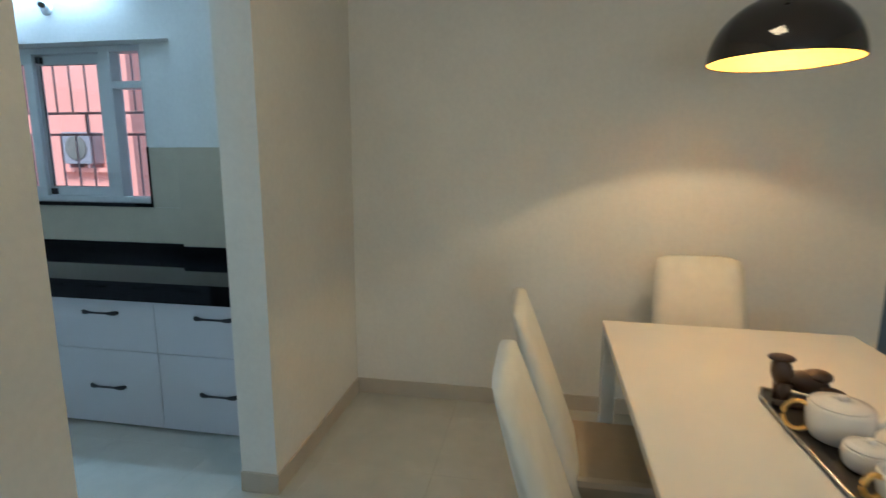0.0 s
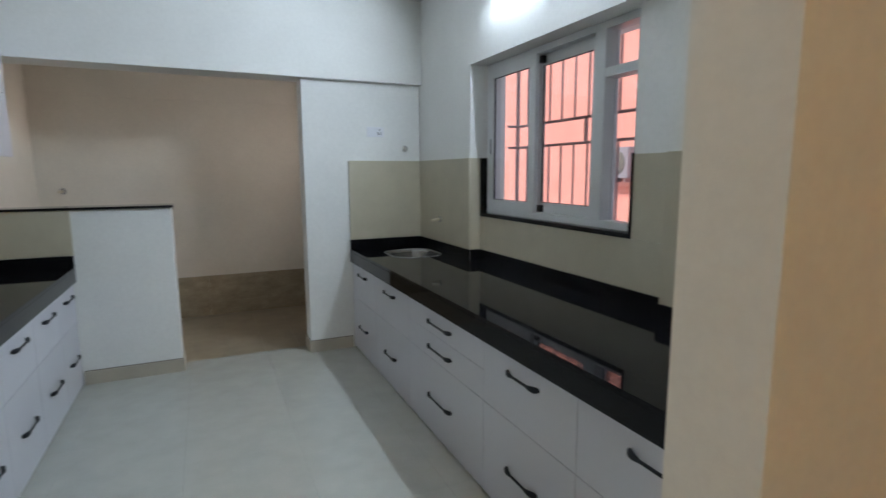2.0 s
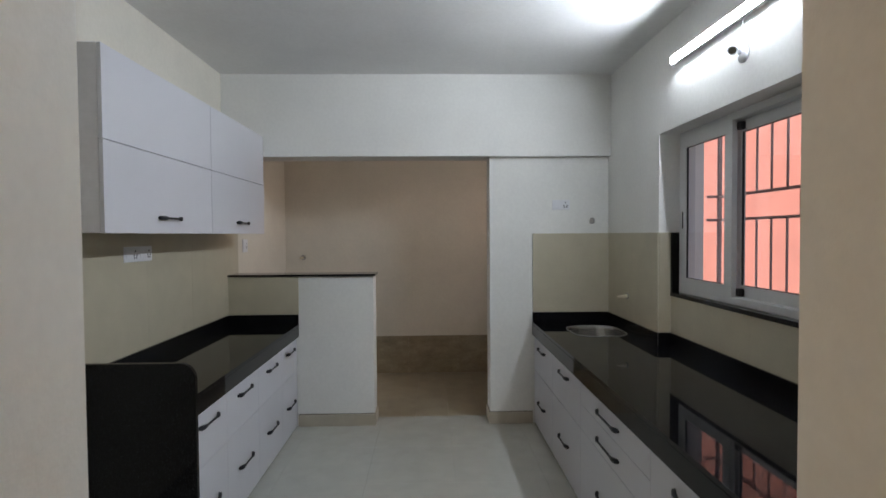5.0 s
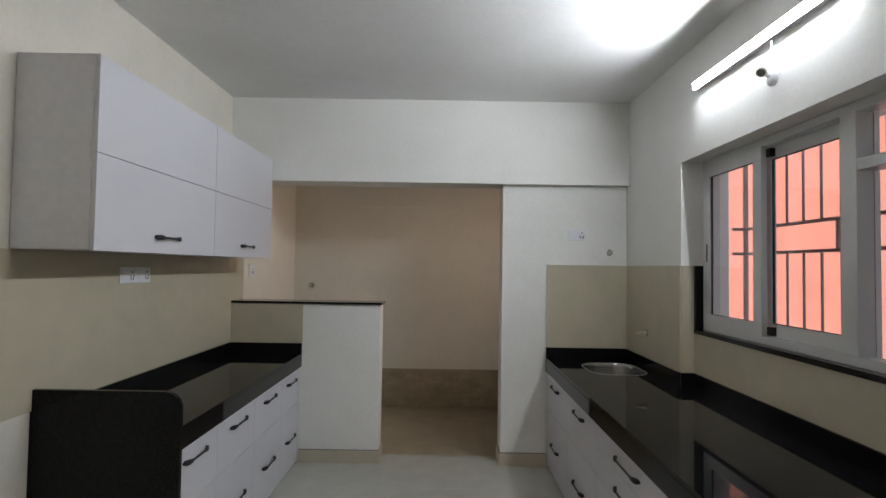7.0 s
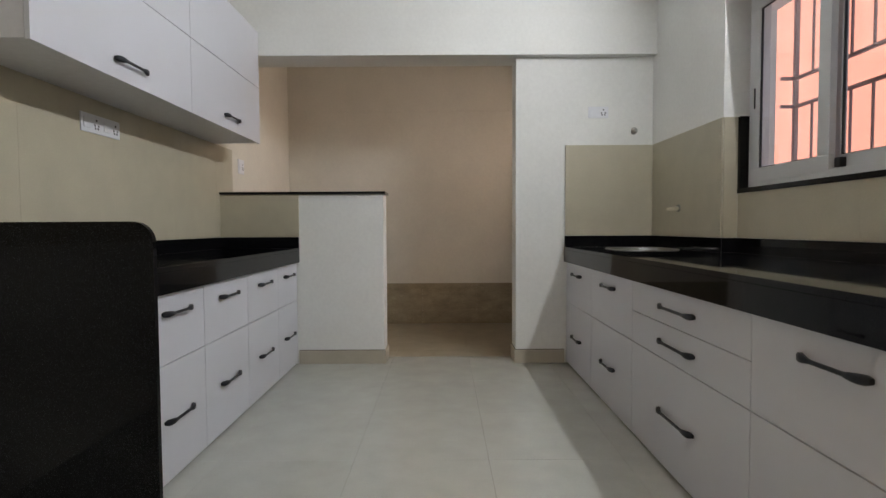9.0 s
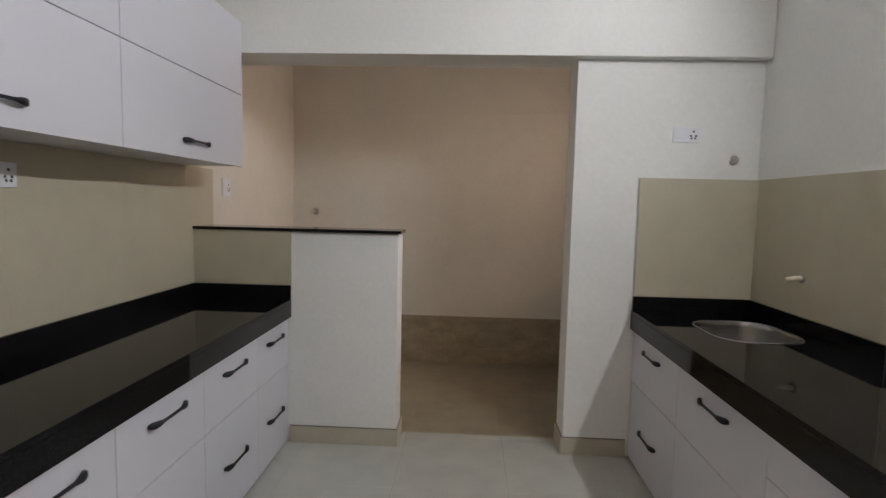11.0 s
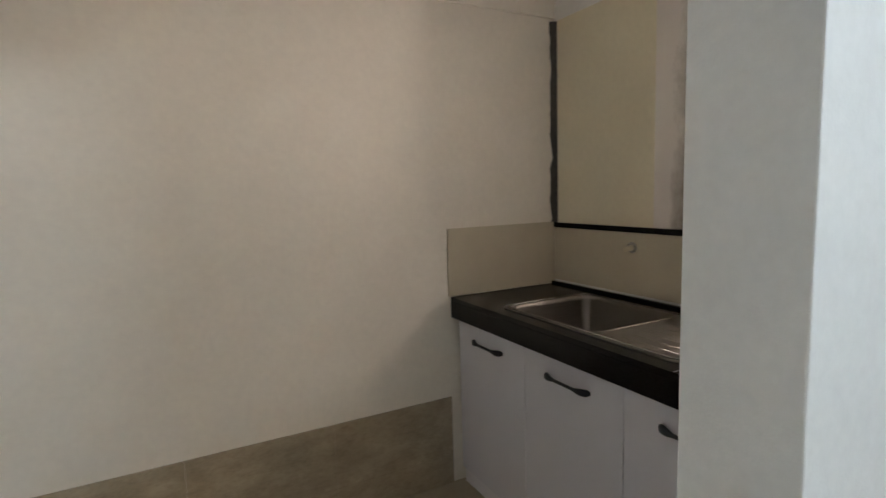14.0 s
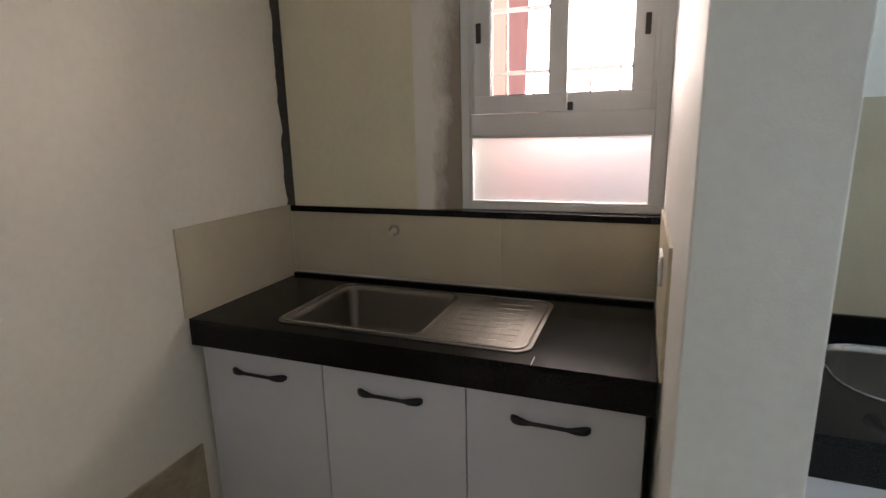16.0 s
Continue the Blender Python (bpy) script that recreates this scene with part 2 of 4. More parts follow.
def cyl(bm, a, b, r0, r1=None, n=16, caps=True):
    """A tapered rod from a to b."""
    a, b = Vector(a), Vector(b)
    r1 = r0 if r1 is None else r1
    q = (b - a).to_track_quat("Z", "Y")
    rings = []
    for c, r in ((a, r0), (b, r1)):
        rings.append([bm.verts.new(c + q @ Vector((r * math.cos(2 * math.pi * i / n), r * math.sin(2 * math.pi * i / n), 0))) for i in range(n)])
    for i in range(n):
        f = bm.faces.new((rings[0][i], rings[0][(i + 1) % n], rings[1][(i + 1) % n], rings[1][i]))
        f.smooth = True
    if caps:
        bm.faces.new(rings[0][::-1])
        bm.faces.new(rings[1])
    return bm


def tube(bm, pts, r, n=10):
    """A round bar bent along points."""
    pts = [Vector(p) for p in pts]
    rings = []
    for i, p in enumerate(pts):
        d = (pts[min(i + 1, len(pts) - 1)] - pts[max(i - 1, 0)]).normalized()
        q = d.to_track_quat("Z", "Y")
        rings.append([bm.verts.new(p + q @ Vector((r * math.cos(2 * math.pi * k / n), r * math.sin(2 * math.pi * k / n), 0))) for k in range(n)])
    for a, b in zip(rings, rings[1:]):
        for k in range(n):
            bm.faces.new((a[k], a[(k + 1) % n], b[(k + 1) % n], b[k])).smooth = True
    bm.faces.new(rings[0][::-1])
    bm.faces.new(rings[-1])
    return bm


def lathe(bm, c, profile, n=32, cap0=True, cap1=True):
    """A turned shape about the upright axis at c; profile rows are radius, height."""
    c = Vector(c)
    rings = [[bm.verts.new(c + Vector((r * math.cos(2 * math.pi * k / n), r * math.sin(2 * math.pi * k / n), z))) for k in range(n)] for r, z in profile]
    for a, b in zip(rings, rings[1:]):
        for k in range(n):
            bm.faces.new((a[k], a[(k + 1) % n], b[(k + 1) % n], b[k])).smooth = True
    if cap0:
        bm.faces.new(rings[0][::-1])
    if cap1:
        bm.faces.new(rings[-1])
    return bm


def finish(name, bm, mat, at=(0, 0, 0)):
    bmesh.ops.recalc_face_normals(bm, faces=bm.faces)
    bmesh.ops.translate(bm, verts=bm.verts, vec=-Vector(at))
    me = bpy.data.meshes.new(name)
    bm.to_mesh(me)
    bm.free()
    me.materials.append(mat)
    return me


def structure(name, bm, mat, label="", category="wall"):
    ob = new(name, finish(name, bm, mat))
    ORG[ob] = Vector((0, 0, 0))
    return tagged(ob, label, category, kind="structure")


def thing(name, at, label, category, group=""):
    ob = new(name)
    ob.empty_display_size = 0.05
    ob.location = at
    ORG[ob] = Vector(at)
    return tagged(ob, label, category, group)


def part(name, bm, mat, parent, label=""):
    ob = new(name, finish(name, bm, mat, ORG[parent]))
    ob.parent = parent
    ORG[ob] = ORG[parent]
    return tagged(ob, label)


def single(name, bm, mat, at, label, category, group=""):
    """A thing that is one mesh."""
    ob = new(name, finish(name, bm, mat, at))
    ob.location = at
    ORG[ob] = Vector(at)
    return tagged(ob, label, category, group)


def rounded(cx, cy, hx, hy, r, n=8):
    """Corner-rounded rectangle outline."""
    out = []
    for sx, sy, a0 in ((1, 1, 0), (-1, 1, 90), (-1, -1, 180), (1, -1, 270)):
        for i in range(n + 1):
            a = radians(a0 + 90 * i / n)
            out.append((cx + sx * (hx - r) + r * math.cos(a), cy + sy * (hy - r) + r * math.sin(a)))
    return out


def plate(outline, z0, z1, hole=None, bevel=0.0):
    """A slab of any outline in the flat, with one hole if given."""
    bm = bmesh.new()
    edges = []
    for loop in (outline, hole):
        if loop:
            vs = [bm.verts.new((x, y, z1)) for x, y in loop]
            edges += [bm.edges.new((vs[i], vs[(i + 1) % len(vs)])) for i in range(len(vs))]
    bmesh.ops.triangle_fill(bm, use_beauty=True, use_dissolve=False, edges=edges)
    top = list(bm.faces)
    ret = bmesh.ops.extrude_face_region(bm, geom=top)
    down = [g for g in ret["geom"] if isinstance(g, bmesh.types.BMVert)]
    bmesh.ops.translate(bm, verts=down, vec=(0, 0, z0 - z1))
    return bm


# ---- the large structure ----
XL, XR = -3.27, 0.0
CEIL = 2.985
Y_N, Y_NB = 0.065, 0.273
YF = 1.886
WIN_Y0, WIN_Y1, WIN_Z0, WIN_Z1 = -2.45, -0.958, 1.244, 2.302
REC_Y0, REC_Y1, REC_X, REC_Z = -2.735, -0.925, 0.09, 2.303

wall_left = structure("wall_left", boxes((XL - 0.2, XL, -3.62, YF + 0.2, -0.1, CEIL)), M_CREAM, "cream painted kitchen wall behind the wall cabinets")
OUT_X = 0.40
wall_right = structure("wall_right", boxes(
    (XR, 0.2, REC_Y1, Y_NB, -0.1, CEIL),
    (0.2, OUT_X, -0.755, Y_NB, -0.1, CEIL),
    (XR, OUT_X, -3.73, REC_Y0, -0.1, CEIL),
    (XR, OUT_X, REC_Y0, REC_Y1, REC_Z, CEIL),
    (0.2, OUT_X, REC_Y1, -0.755, REC_Z, CEIL),
    (REC_X, OUT_X, REC_Y0, REC_Y1, -0.1, 1.217),
    (0.2, OUT_X, REC_Y1, -0.755, -0.1, 1.217),
    (REC_X, 0.2, REC_Y0, WIN_Y0, 1.217, REC_Z)), M_WHITE, "white painted kitchen wall with a recessed window")
wall_north = structure("wall_north", boxes((-1.03, XR, Y_N, Y_NB, -0.1, 2.30), bevel=0.004), M_WHITE, "white painted wall stub beside the passage")
bed = structure("tile_bed", boxes((-0.662, -0.0005, Y_N - 0.012, Y_N + 0.001, 0.93, 1.6445), bevel=0.002), M_WHITE, "white cement bed behind the beige tiles", "trim")
beam = structure("beam", boxes((XL, XR, 0.0, Y_NB, 2.30, CEIL), bevel=0.003), M_WHITE, "white painted ceiling beam over the passage", "beam")
parapet = structure("parapet_wall", boxes((XL, -2.03, Y_N + 0.005, Y_NB + 0.002, -0.1, 1.2915), bevel=0.004), M_WHITE, "white painted half-height wall with a black granite coping")
wall_far = structure("wall_far", boxes((XL, 0.6, YF, YF + 0.2, -0.1, 2.308), (XL, 0.6, YF - 0.012, YF + 0.2, 2.308, 2.85)), M_CREAM, "cream painted utility wall with a tiled foot")
UX = 0.06
UW_Y0, UW_Y1, UW_Z0, UW_Z1 = 0.274, 1.052, 1.2555, 2.292
BOARD_Y = 1.235
wall_util = structure("wall_utility_right", boxes(
    (UX, 0.6, Y_NB, YF, -0.1, 1.2285),
    (UX, 0.6, Y_NB, YF, UW_Z1, 2.85),
    (OUT_X + 0.0005, 0.6, 0.05, Y_NB, -0.1, 2.85)), M_WHITE, "white painted utility wall under the window")


def splay():
    """The plaster cheek between the board and the window frame, slightly splayed."""
    bm = bmesh.new()
    plan = [(UX - 0.006, BOARD_Y), (0.102, UW_Y1), (0.6, UW_Y1), (0.6, BOARD_Y)]
    low = [bm.verts.new((x, y, UW_Z0)) for x, y in plan]
    top = [bm.verts.new((x, y, UW_Z1)) for x, y in plan]
    bm.faces.new(low[::-1])
    bm.faces.new(top)
    for k in range(4):
        bm.faces.new((low[k], low[(k + 1) % 4], top[(k + 1) % 4], top[k]))
    return bm


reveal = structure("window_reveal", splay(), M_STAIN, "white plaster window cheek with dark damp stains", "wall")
panel = structure("boarded_recess", boxes((UX - 0.004, 0.6, BOARD_Y + 0.0005, YF - 0.03, UW_Z0, UW_Z1)), M_PANEL, "cream board closing part of the window recess", "wall panel")

wall_sl = structure("wall_south_left", boxes((-6.4, -2.06, -3.906, -3.62, -0.1, CEIL)), M_DINE, "cream painted wall beside the kitchen opening")
wall_sr = structure("wall_south_right", boxes((-1.06, 0.06, -3.915, -3.735, -0.1, CEIL)), M_DINE, "cream painted wall end between kitchen and dining area")
header = structure("wall_header", boxes((-2.06, -1.06, -3.89, -3.72, 2.45, CEIL)), M_DINE, "cream painted wall over the kitchen opening")
wall_de = structure("wall_dining_east", boxes((0.06, 0.26, -6.97, -3.735, -0.1, CEIL)), M_DINE, "cream painted dining wall lit by the pendant")
wall_ds = structure("wall_dining_south", boxes((-6.4, 0.26, -8.4, -8.2, -0.1, CEIL), (0.2605, 0.46, -8.4, -6.9, -0.1, CEIL)), M_DINE, "cream painted far dining wall")
wall_dw = structure("wall_dining_west", boxes((-6.6, -6.4, -8.4, -6.9, -0.1, CEIL), (-6.6, -6.4, -5.1, -3.68, -0.1, CEIL), (-6.6, -6.4, -6.9, -5.1, 2.2, CEIL), (-6.6, -6.4, -6.9, -5.1, -0.1, 0.5)), M_DINE, "unseen cream painted living room wall, its opening added for the fill lamp")
ceiling_k = structure("ceiling", boxes((XL - 0.2, OUT_X, -3.68, Y_NB, CEIL, CEIL + 0.15)), M_CEIL, "white painted kitchen ceiling", "ceiling")
ceiling_u = structure("ceiling_utility", boxes((XL - 0.2, 0.6, Y_NB, YF + 0.2, 2.85, 3.0)), M_CEIL, "white painted utility ceiling", "ceiling")
ceiling_d = structure("ceiling_dining", boxes((-6.6, 0.46, -8.4, -3.68, CEIL + 0.001, CEIL + 0.15)), M_CEIL, "white painted dining ceiling", "ceiling")

floor = structure("floor", boxes((XL - 0.2, 0.28, -3.68, Y_NB, -0.2, -0.012), (-6.6, 0.46, -8.4, -3.68, -0.2, -0.012)), M_GROUT, "pale glossy floor of large square tiles", "floor")
floor_u = structure("floor_utility", boxes((XL - 0.2, 0.6, Y_NB, YF + 0.2, -0.2, -0.045)), M_GROUT, "brown tiled utility floor one step lower", "floor")


def skirting(name, rows, mat=M_SKIRT, label="beige tile skirting"):
    return structure(name, boxes(*rows, bevel=0.002), mat, label, "baseboard")


SK = 0.1
skirting("baseboard_column", [(-1.042, -0.66, Y_N - 0.012, Y_N, 0, SK), (-1.042, -1.03, Y_N, Y_NB, 0, SK)])
skirting("baseboard_parapet", [(-2.68, -2.018, Y_N - 0.008, Y_N + 0.005, 0, SK), (-2.03, -2.018, Y_N + 0.005, Y_NB + 0.002, -0.03, SK)])
skirting("baseboard_south_right", [(-1.072, 0.06, -3.927, -3.915, 0, SK), (-1.072, -1.06, -3.915, -3.735, 0, SK)])
skirting("baseboard_dining", [(0.048, 0.06, -6.97, -3.927, 0, SK)])
skirting("baseboard_south_left", [(-6.4, -2.048, -3.918, -3.906, 0, SK), (-2.06, -2.048, -3.906, -3.62, 0, SK)])

# thin dark strips that paint the shadow line on top of the skirtings
structure("joint_column", boxes((-1.0335, -0.66, Y_N - 0.0035, Y_N, SK + 0.0005, SK + 0.006), (-1.0335, -1.03, Y_N, Y_NB, SK + 0.0005, SK + 0.006)), M_DARK, "thin dark strip painted as the shadow line over the skirting", "trim")
structure("joint_parapet", boxes((-2.68, -2.0265, Y_N + 0.0015, Y_N + 0.005, SK + 0.0005, SK + 0.006)), M_DARK, "thin dark strip painted as the shadow line over the skirting", "trim")


# ---- kitchen things ----
def handle_mesh(length):
    """A flat bar pull along y on two swollen, pointed feet, standing off towards +x."""
    bm = bmesh.new()
    n = 28
    rings = []
    foot = 0.062 / (length / 2)
    for i in range(n + 1):
        u = i / n * 2 - 1
        y = u * length / 2
        k = max(0.0, (abs(u) - (1 - foot)) / foot)
        off = 0.026 - 0.017 * k ** 2.2
        swell = math.sin(math.pi * min(1.0, k / 0.8 * 0.5)) if k < 0.8 else 1 - 0.75 * ((k - 0.8) / 0.2) ** 2
        thick = 0.0045 + 0.0055 * swell
        high = 0.0055 + 0.0065 * swell
        rings.append([bm.verts.new((off + sx * thick, y, sz * high)) for sx, sz in ((-1, -0.6), (-0.6, -1), (0.6, -1), (1, -0.6), (1, 0.6), (0.6, 1), (-0.6, 1), (-1, 0.6))])
    for a, b in zip(rings, rings[1:]):
        for q in range(8):
            bm.faces.new((a[q], a[(q + 1) % 8], b[(q + 1) % 8], b[q])).smooth = True
    bm.faces.new(rings[0][::-1])
    bm.faces.new(rings[-1])
    return finish("handle", bm, M_HANDLE)


HANDLE = handle_mesh(0.232)
LONG_HANDLE = handle_mesh(0.308)


def handle(parent, x, y, z, facing, mesh=HANDLE):
    """A pull on a front; facing is +1 or -1 along x."""
    ob = new("handle", mesh)
    ob.parent = parent
    ob.matrix_local = Matrix.Translation(Vector((x, y, z)) - ORG[parent]) @ (Matrix.Identity(4) if facing > 0 else Matrix.Rotation(math.pi, 4, "Z"))
    ORG[ob] = ORG[parent]
    return tagged(ob, "dark graphite pull handle with swollen feet")


def base_unit(xf, xb, y0, y1, ztop, rows, label, group, z0=0.012, pull=HANDLE):
    """A base cabinet; rows are z0, z1 of each front and the height of its handle; xf is the front face, xb the back."""
    face = 1 if xf > xb else -1
    cab = thing("base_cabinet", ((xf + xb) / 2, (y0 + y1) / 2, 0), label, "cabinet", group)
    xi = xf - face * 0.02
    tops = [ztop - (0.24 if -0.66 < y < -0.12 or 1.0 < y < 1.6 else 0.0) for y in (y0, y1)]
    part("body", boxes((xb, xi, y0 + 0.001, y1 - 0.001, z0, z0 + 0.018), (xb, xi, y0 + 0.001, y0 + 0.018, z0 + 0.0185, tops[0]), (xb, xi, y1 - 0.018, y1 - 0.001, z0 + 0.0185, tops[1]),
                       (xb, xb + face * 0.008, y0 + 0.0185, y1 - 0.0185, z0 + 0.0185, ztop), bevel=0.001), M_LAMEDGE, cab)
    for a, b, h in rows:
        d = part("drawer_front" if len(rows) > 1 else "door", boxes((xf - face * 0.019, xf, y0 + 0.0018, y1 - 0.0018, a + 0.0018, b - 0.0018), bevel=0.0012), M_LAM, cab, "glossy white laminate front")
        handle(d, xf, (y0 + y1) / 2, h, face, pull)
    return cab


R_SEAMS = [0.06, -0.6, -1.316, -2.312, -2.992, -3.73]
XCF = -0.645
TOP, UND = 0.884, 0.773
two = [(0.012, 0.47, 0.25), (0.47, UND - 0.003, 0.696)]
three = [(0.012, 0.47, 0.25), (0.47, 0.622, 0.548), (0.622, UND - 0.003, 0.696)]
for i in range(5):
    base_unit(XCF, -0.05, R_SEAMS[i + 1], R_SEAMS[i], UND - 0.002, three if i == 2 else two,
              "white laminate %s-drawer base cabinet under black granite" % ("three" if i == 2 else "two"), "base cabinets under the window worktop", pull=LONG_HANDLE if i == 2 else HANDLE)

sink_hole = rounded(-0.258, -0.40, 0.204, 0.227, 0.14)
outline = [(-0.665, 0.062), (-0.665, -3.733), (-0.002, -3.733), (-0.002, REC_Y0), (REC_X - 0.002, REC_Y0), (REC_X - 0.002, REC_Y1), (-0.002, REC_Y1), (-0.002, 0.062)]
counter = thing("worktop", (-0.33, -1.8, TOP), "polished black granite worktop with a deep front edge", "worktop")
part("slab", plate(outline, TOP - 0.02, TOP, sink_hole), M_GRANITE, counter)
part("front_edge", boxes((-0.667, -0.645, -3.733, 0.062, UND, TOP - 0.0205), bevel=0.0015), M_GRANITE, counter)
SPL = 0.968
for r in ((-0.665, -0.02, 0.032, 0.052), (-0.02, -0.002, REC_Y1, 0.052), (-0.002, REC_X - 0.02, REC_Y1 - 0.018, REC_Y1), (REC_X - 0.02, REC_X - 0.002, REC_Y0 + 0.018, REC_Y1),
          (-0.002, REC_X - 0.002, REC_Y0, REC_Y0 + 0.018), (-0.02, -0.002, -3.733, REC_Y0)):
    part("upstand", boxes((*r, TOP + 0.0005, SPL), bevel=0.0015), M_GRANITE, counter)

basin = thing("kitchen_sink", (-0.258, -0.40, TOP - 0.2), "brushed steel sink bowl set into the black granite", "sink")


def bowl(cx, cy, hx, hy, r, ztop, depth, mat, parent, lip=0.018):
    bm = bmesh.new()
    rows = [(lip, 0.0005), (lip, 0.003), (0.004, 0.004), (0.0, 0.0), (-0.004, -0.02), (-0.012, -depth * 0.8), (-0.03, -depth * 0.95), (-0.06, -depth)]
    rings = []
    for grow, dz in rows:
        rings.append([bm.verts.new((x, y, ztop + dz)) for x, y in rounded(cx, cy, hx + grow, hy + grow, max(0.02, r + grow))])
    for a, b in zip(rings, rings[1:]):
        for k in range(len(a)):
            bm.faces.new((a[k], a[(k + 1) % len(a)], b[(k + 1) % len(a)], b[k])).smooth = True
    low = bm.verts.new((cx, cy, ztop - depth - 0.012))
    for k in range(len(rings[-1])):
        bm.faces.new((rings[-1][k], rings[-1][(k + 1) % len(rings[-1])], low)).smooth = True
    ob = part("bowl", bm, mat, parent)
    part("drain", lathe(bmesh.new(), (cx, cy, ztop - depth - 0.0085), [(0.045, 0.0), (0.045, 0.004), (0.03, 0.002), (0.012, 0.001)], 20), mat, parent)
    return ob


bowl(-0.258, -0.40, 0.199, 0.222, 0.135, TOP - 0.002, 0.2, M_SATIN, basin, 0.004)
part("rim", tube(bmesh.new(), [(x, y, TOP + 0.0015) for x, y in rounded(-0.258, -0.40, 0.202, 0.225, 0.138)] + [(-0.056, -0.313, TOP + 0.0015)], 0.003, 8), M_STEEL, basin, "bright steel rim")

# left run
L_SEAMS = [0.062, -0.391, -0.936, -1.475, -1.985]
XLF = -2.69
twol = [(0.012, 0.49, 0.262), (0.49, UND + 0.003, 0.696)]
for i in range(4):
    base_unit(XLF, XL + 0.02, L_SEAMS[i + 1], L_SEAMS[i], UND + 0.001, twol, "white laminate two-drawer base cabinet under black granite", "base cabinets of the short run")
counter2 = thing("worktop", (-2.97, -0.96, TOP), "polished black granite worktop of the short run", "worktop")
part("slab", boxes((XL + 0.002, -2.668, -1.985, 0.062, TOP - 0.02, TOP), bevel=0.001), M_GRANITE, counter2)
part("front_edge", boxes((-2.69, -2.668, -1.985, 0.062, UND + 0.004, TOP - 0.0205), bevel=0.0015), M_GRANITE, counter2)
part("upstand", boxes((XL + 0.002, XL + 0.02, -1.985, 0.043, TOP + 0.0005, SPL), bevel=0.0015), M_GRANITE, counter2)
part("upstand", boxes((XL + 0.002, -2.668, 0.0435, 0.062, TOP + 0.0005, SPL), bevel=0.0015), M_GRANITE, counter2)


def end_panel():
    """Upright granite slab with a rounded top corner."""
    x0, x1, zt, r = XL + 0.002, -2.622, 1.062, 0.075
    pts = [(x0, 0.001), (x1, 0.001)] + [(x1 - r + r * math.cos(radians(a)), zt - r + r * math.sin(radians(a))) for a in range(0, 91, 9)] + [(x0, zt)]
    bm = bmesh.new()
    front = [bm.verts.new((x, -2.008, z)) for x, z in pts]
    back = [bm.verts.new((x, -1.9865, z)) for x, z in pts]
    bm.faces.new(front)
    bm.faces.new(back[::-1])
    n = len(pts)
    for i in range(n):
        bm.faces.new((front[i], back[i], back[(i + 1) % n], front[(i + 1) % n]))
    return bm


single("end_panel", end_panel(), M_GRANITE, (-2.95, -2.0, 0), "upright black granite end slab with a rounded corner", "panel")
single("coping", plate([(XL + 0.002, 0.052), (-2.014, 0.052), (-2.014, 0.291), (XL + 0.002, 0.291)], 1.292, 1.3095), M_GRANITE, (-2.6, 0.17, 1.292), "black granite coping slab on the half-height wall", "coping")

# wall cabinets
UXF, UZ0, UZ1, UZM = -2.925, 1.662, 2.465, 2.06
for y0, y1 in ((-2.152, -1.05), (-1.05, -0.008)):
    cab = thing("wall_cabinet", (-3.1, (y0 + y1) / 2, UZ0), "white laminate lift-up wall cabinet over the worktop", "cabinet", "wall cabinets of the short run")
    part("body", boxes((XL + 0.002, UXF - 0.02, y0 + 0.001, y1 - 0.001, UZ0, UZ1), bevel=0.001), M_LAMEDGE, cab)
    low = part("door", boxes((UXF - 0.019, UXF, y0 + 0.0015, y1 - 0.0015, UZ0 - 0.004, UZM - 0.002), bevel=0.0012), M_LAM, cab)
    part("door", boxes((UXF - 0.019, UXF, y0 + 0.0015, y1 - 0.0015, UZM + 0.002, UZ1), bevel=0.0012), M_LAM, cab)
    handle(low, UXF, (y0 + y1) / 2, UZ0 + 0.075, 1)


# windows
def sash(parent, x, y0, y1, z0, z1, w, d, pane_mat=M_GLASS):
    s = part("sash", bar_frame(x, y0, y1, z0, z1, w, d), M_UPVC, parent)
    part("gasket", bar_frame(x - 0.001, y0 + w - 0.004, y1 - w + 0.004, z0 + w - 0.004, z1 - w + 0.004, 0.008, d * 0.5), M_BLACK, s)
    g = part("pane", boxes((x - 0.003, x + 0.003, y0 + w, y1 - w, z0 + w, z1 - w)), pane_mat, s)
    g.visible_shadow = False
    return s


def bar_frame(x, y0, y1, z0, z1, w, d):
    return boxes((x - d / 2, x + d / 2, y0, y1, z0, z0 + w), (x - d / 2, x + d / 2, y0, y1, z1 - w, z1),
                 (x - d / 2, x + d / 2, y0, y0 + w, z0 + w, z1 - w), (x - d / 2, x + d / 2, y1 - w, y1, z0 + w, z1 - w), bevel=0.002)


WX = 0.17
win = structure("window_1", bar_frame(WX, WIN_Y0, WIN_Y1, WIN_Z0, WIN_Z1 - 0.001, 0.04, 0.09), M_UPVC, "grey-white sliding window with two sashes and a side light", "window")
sash(win, 0.137, -1.567, -0.976, 1.274, 2.268, 0.073, 0.031)
sash(win, 0.192, -2.104, -1.487, 1.274, 2.270, 0.073, 0.031)
part("mullion", boxes((WX - 0.049, WX + 0.05, -2.19, -2.104, WIN_Z0 + 0.039, WIN_Z1 - 0.039), bevel=0.002), M_UPVC, win)
part("transom", boxes((WX - 0.047, WX + 0.045, WIN_Y0 + 0.03, -2.1905, 2.022, 2.068), bevel=0.002), M_UPVC, win)
for z0, z1 in ((WIN_Z0 + 0.03, 2.022), (2.068, WIN_Z1 - 0.035)):
    p = part("pane", boxes((WX + 0.02, WX + 0.026, WIN_Y0 + 0.035, -2.19, z0, z1)), M_GLASS, win)
    p.visible_shadow = False
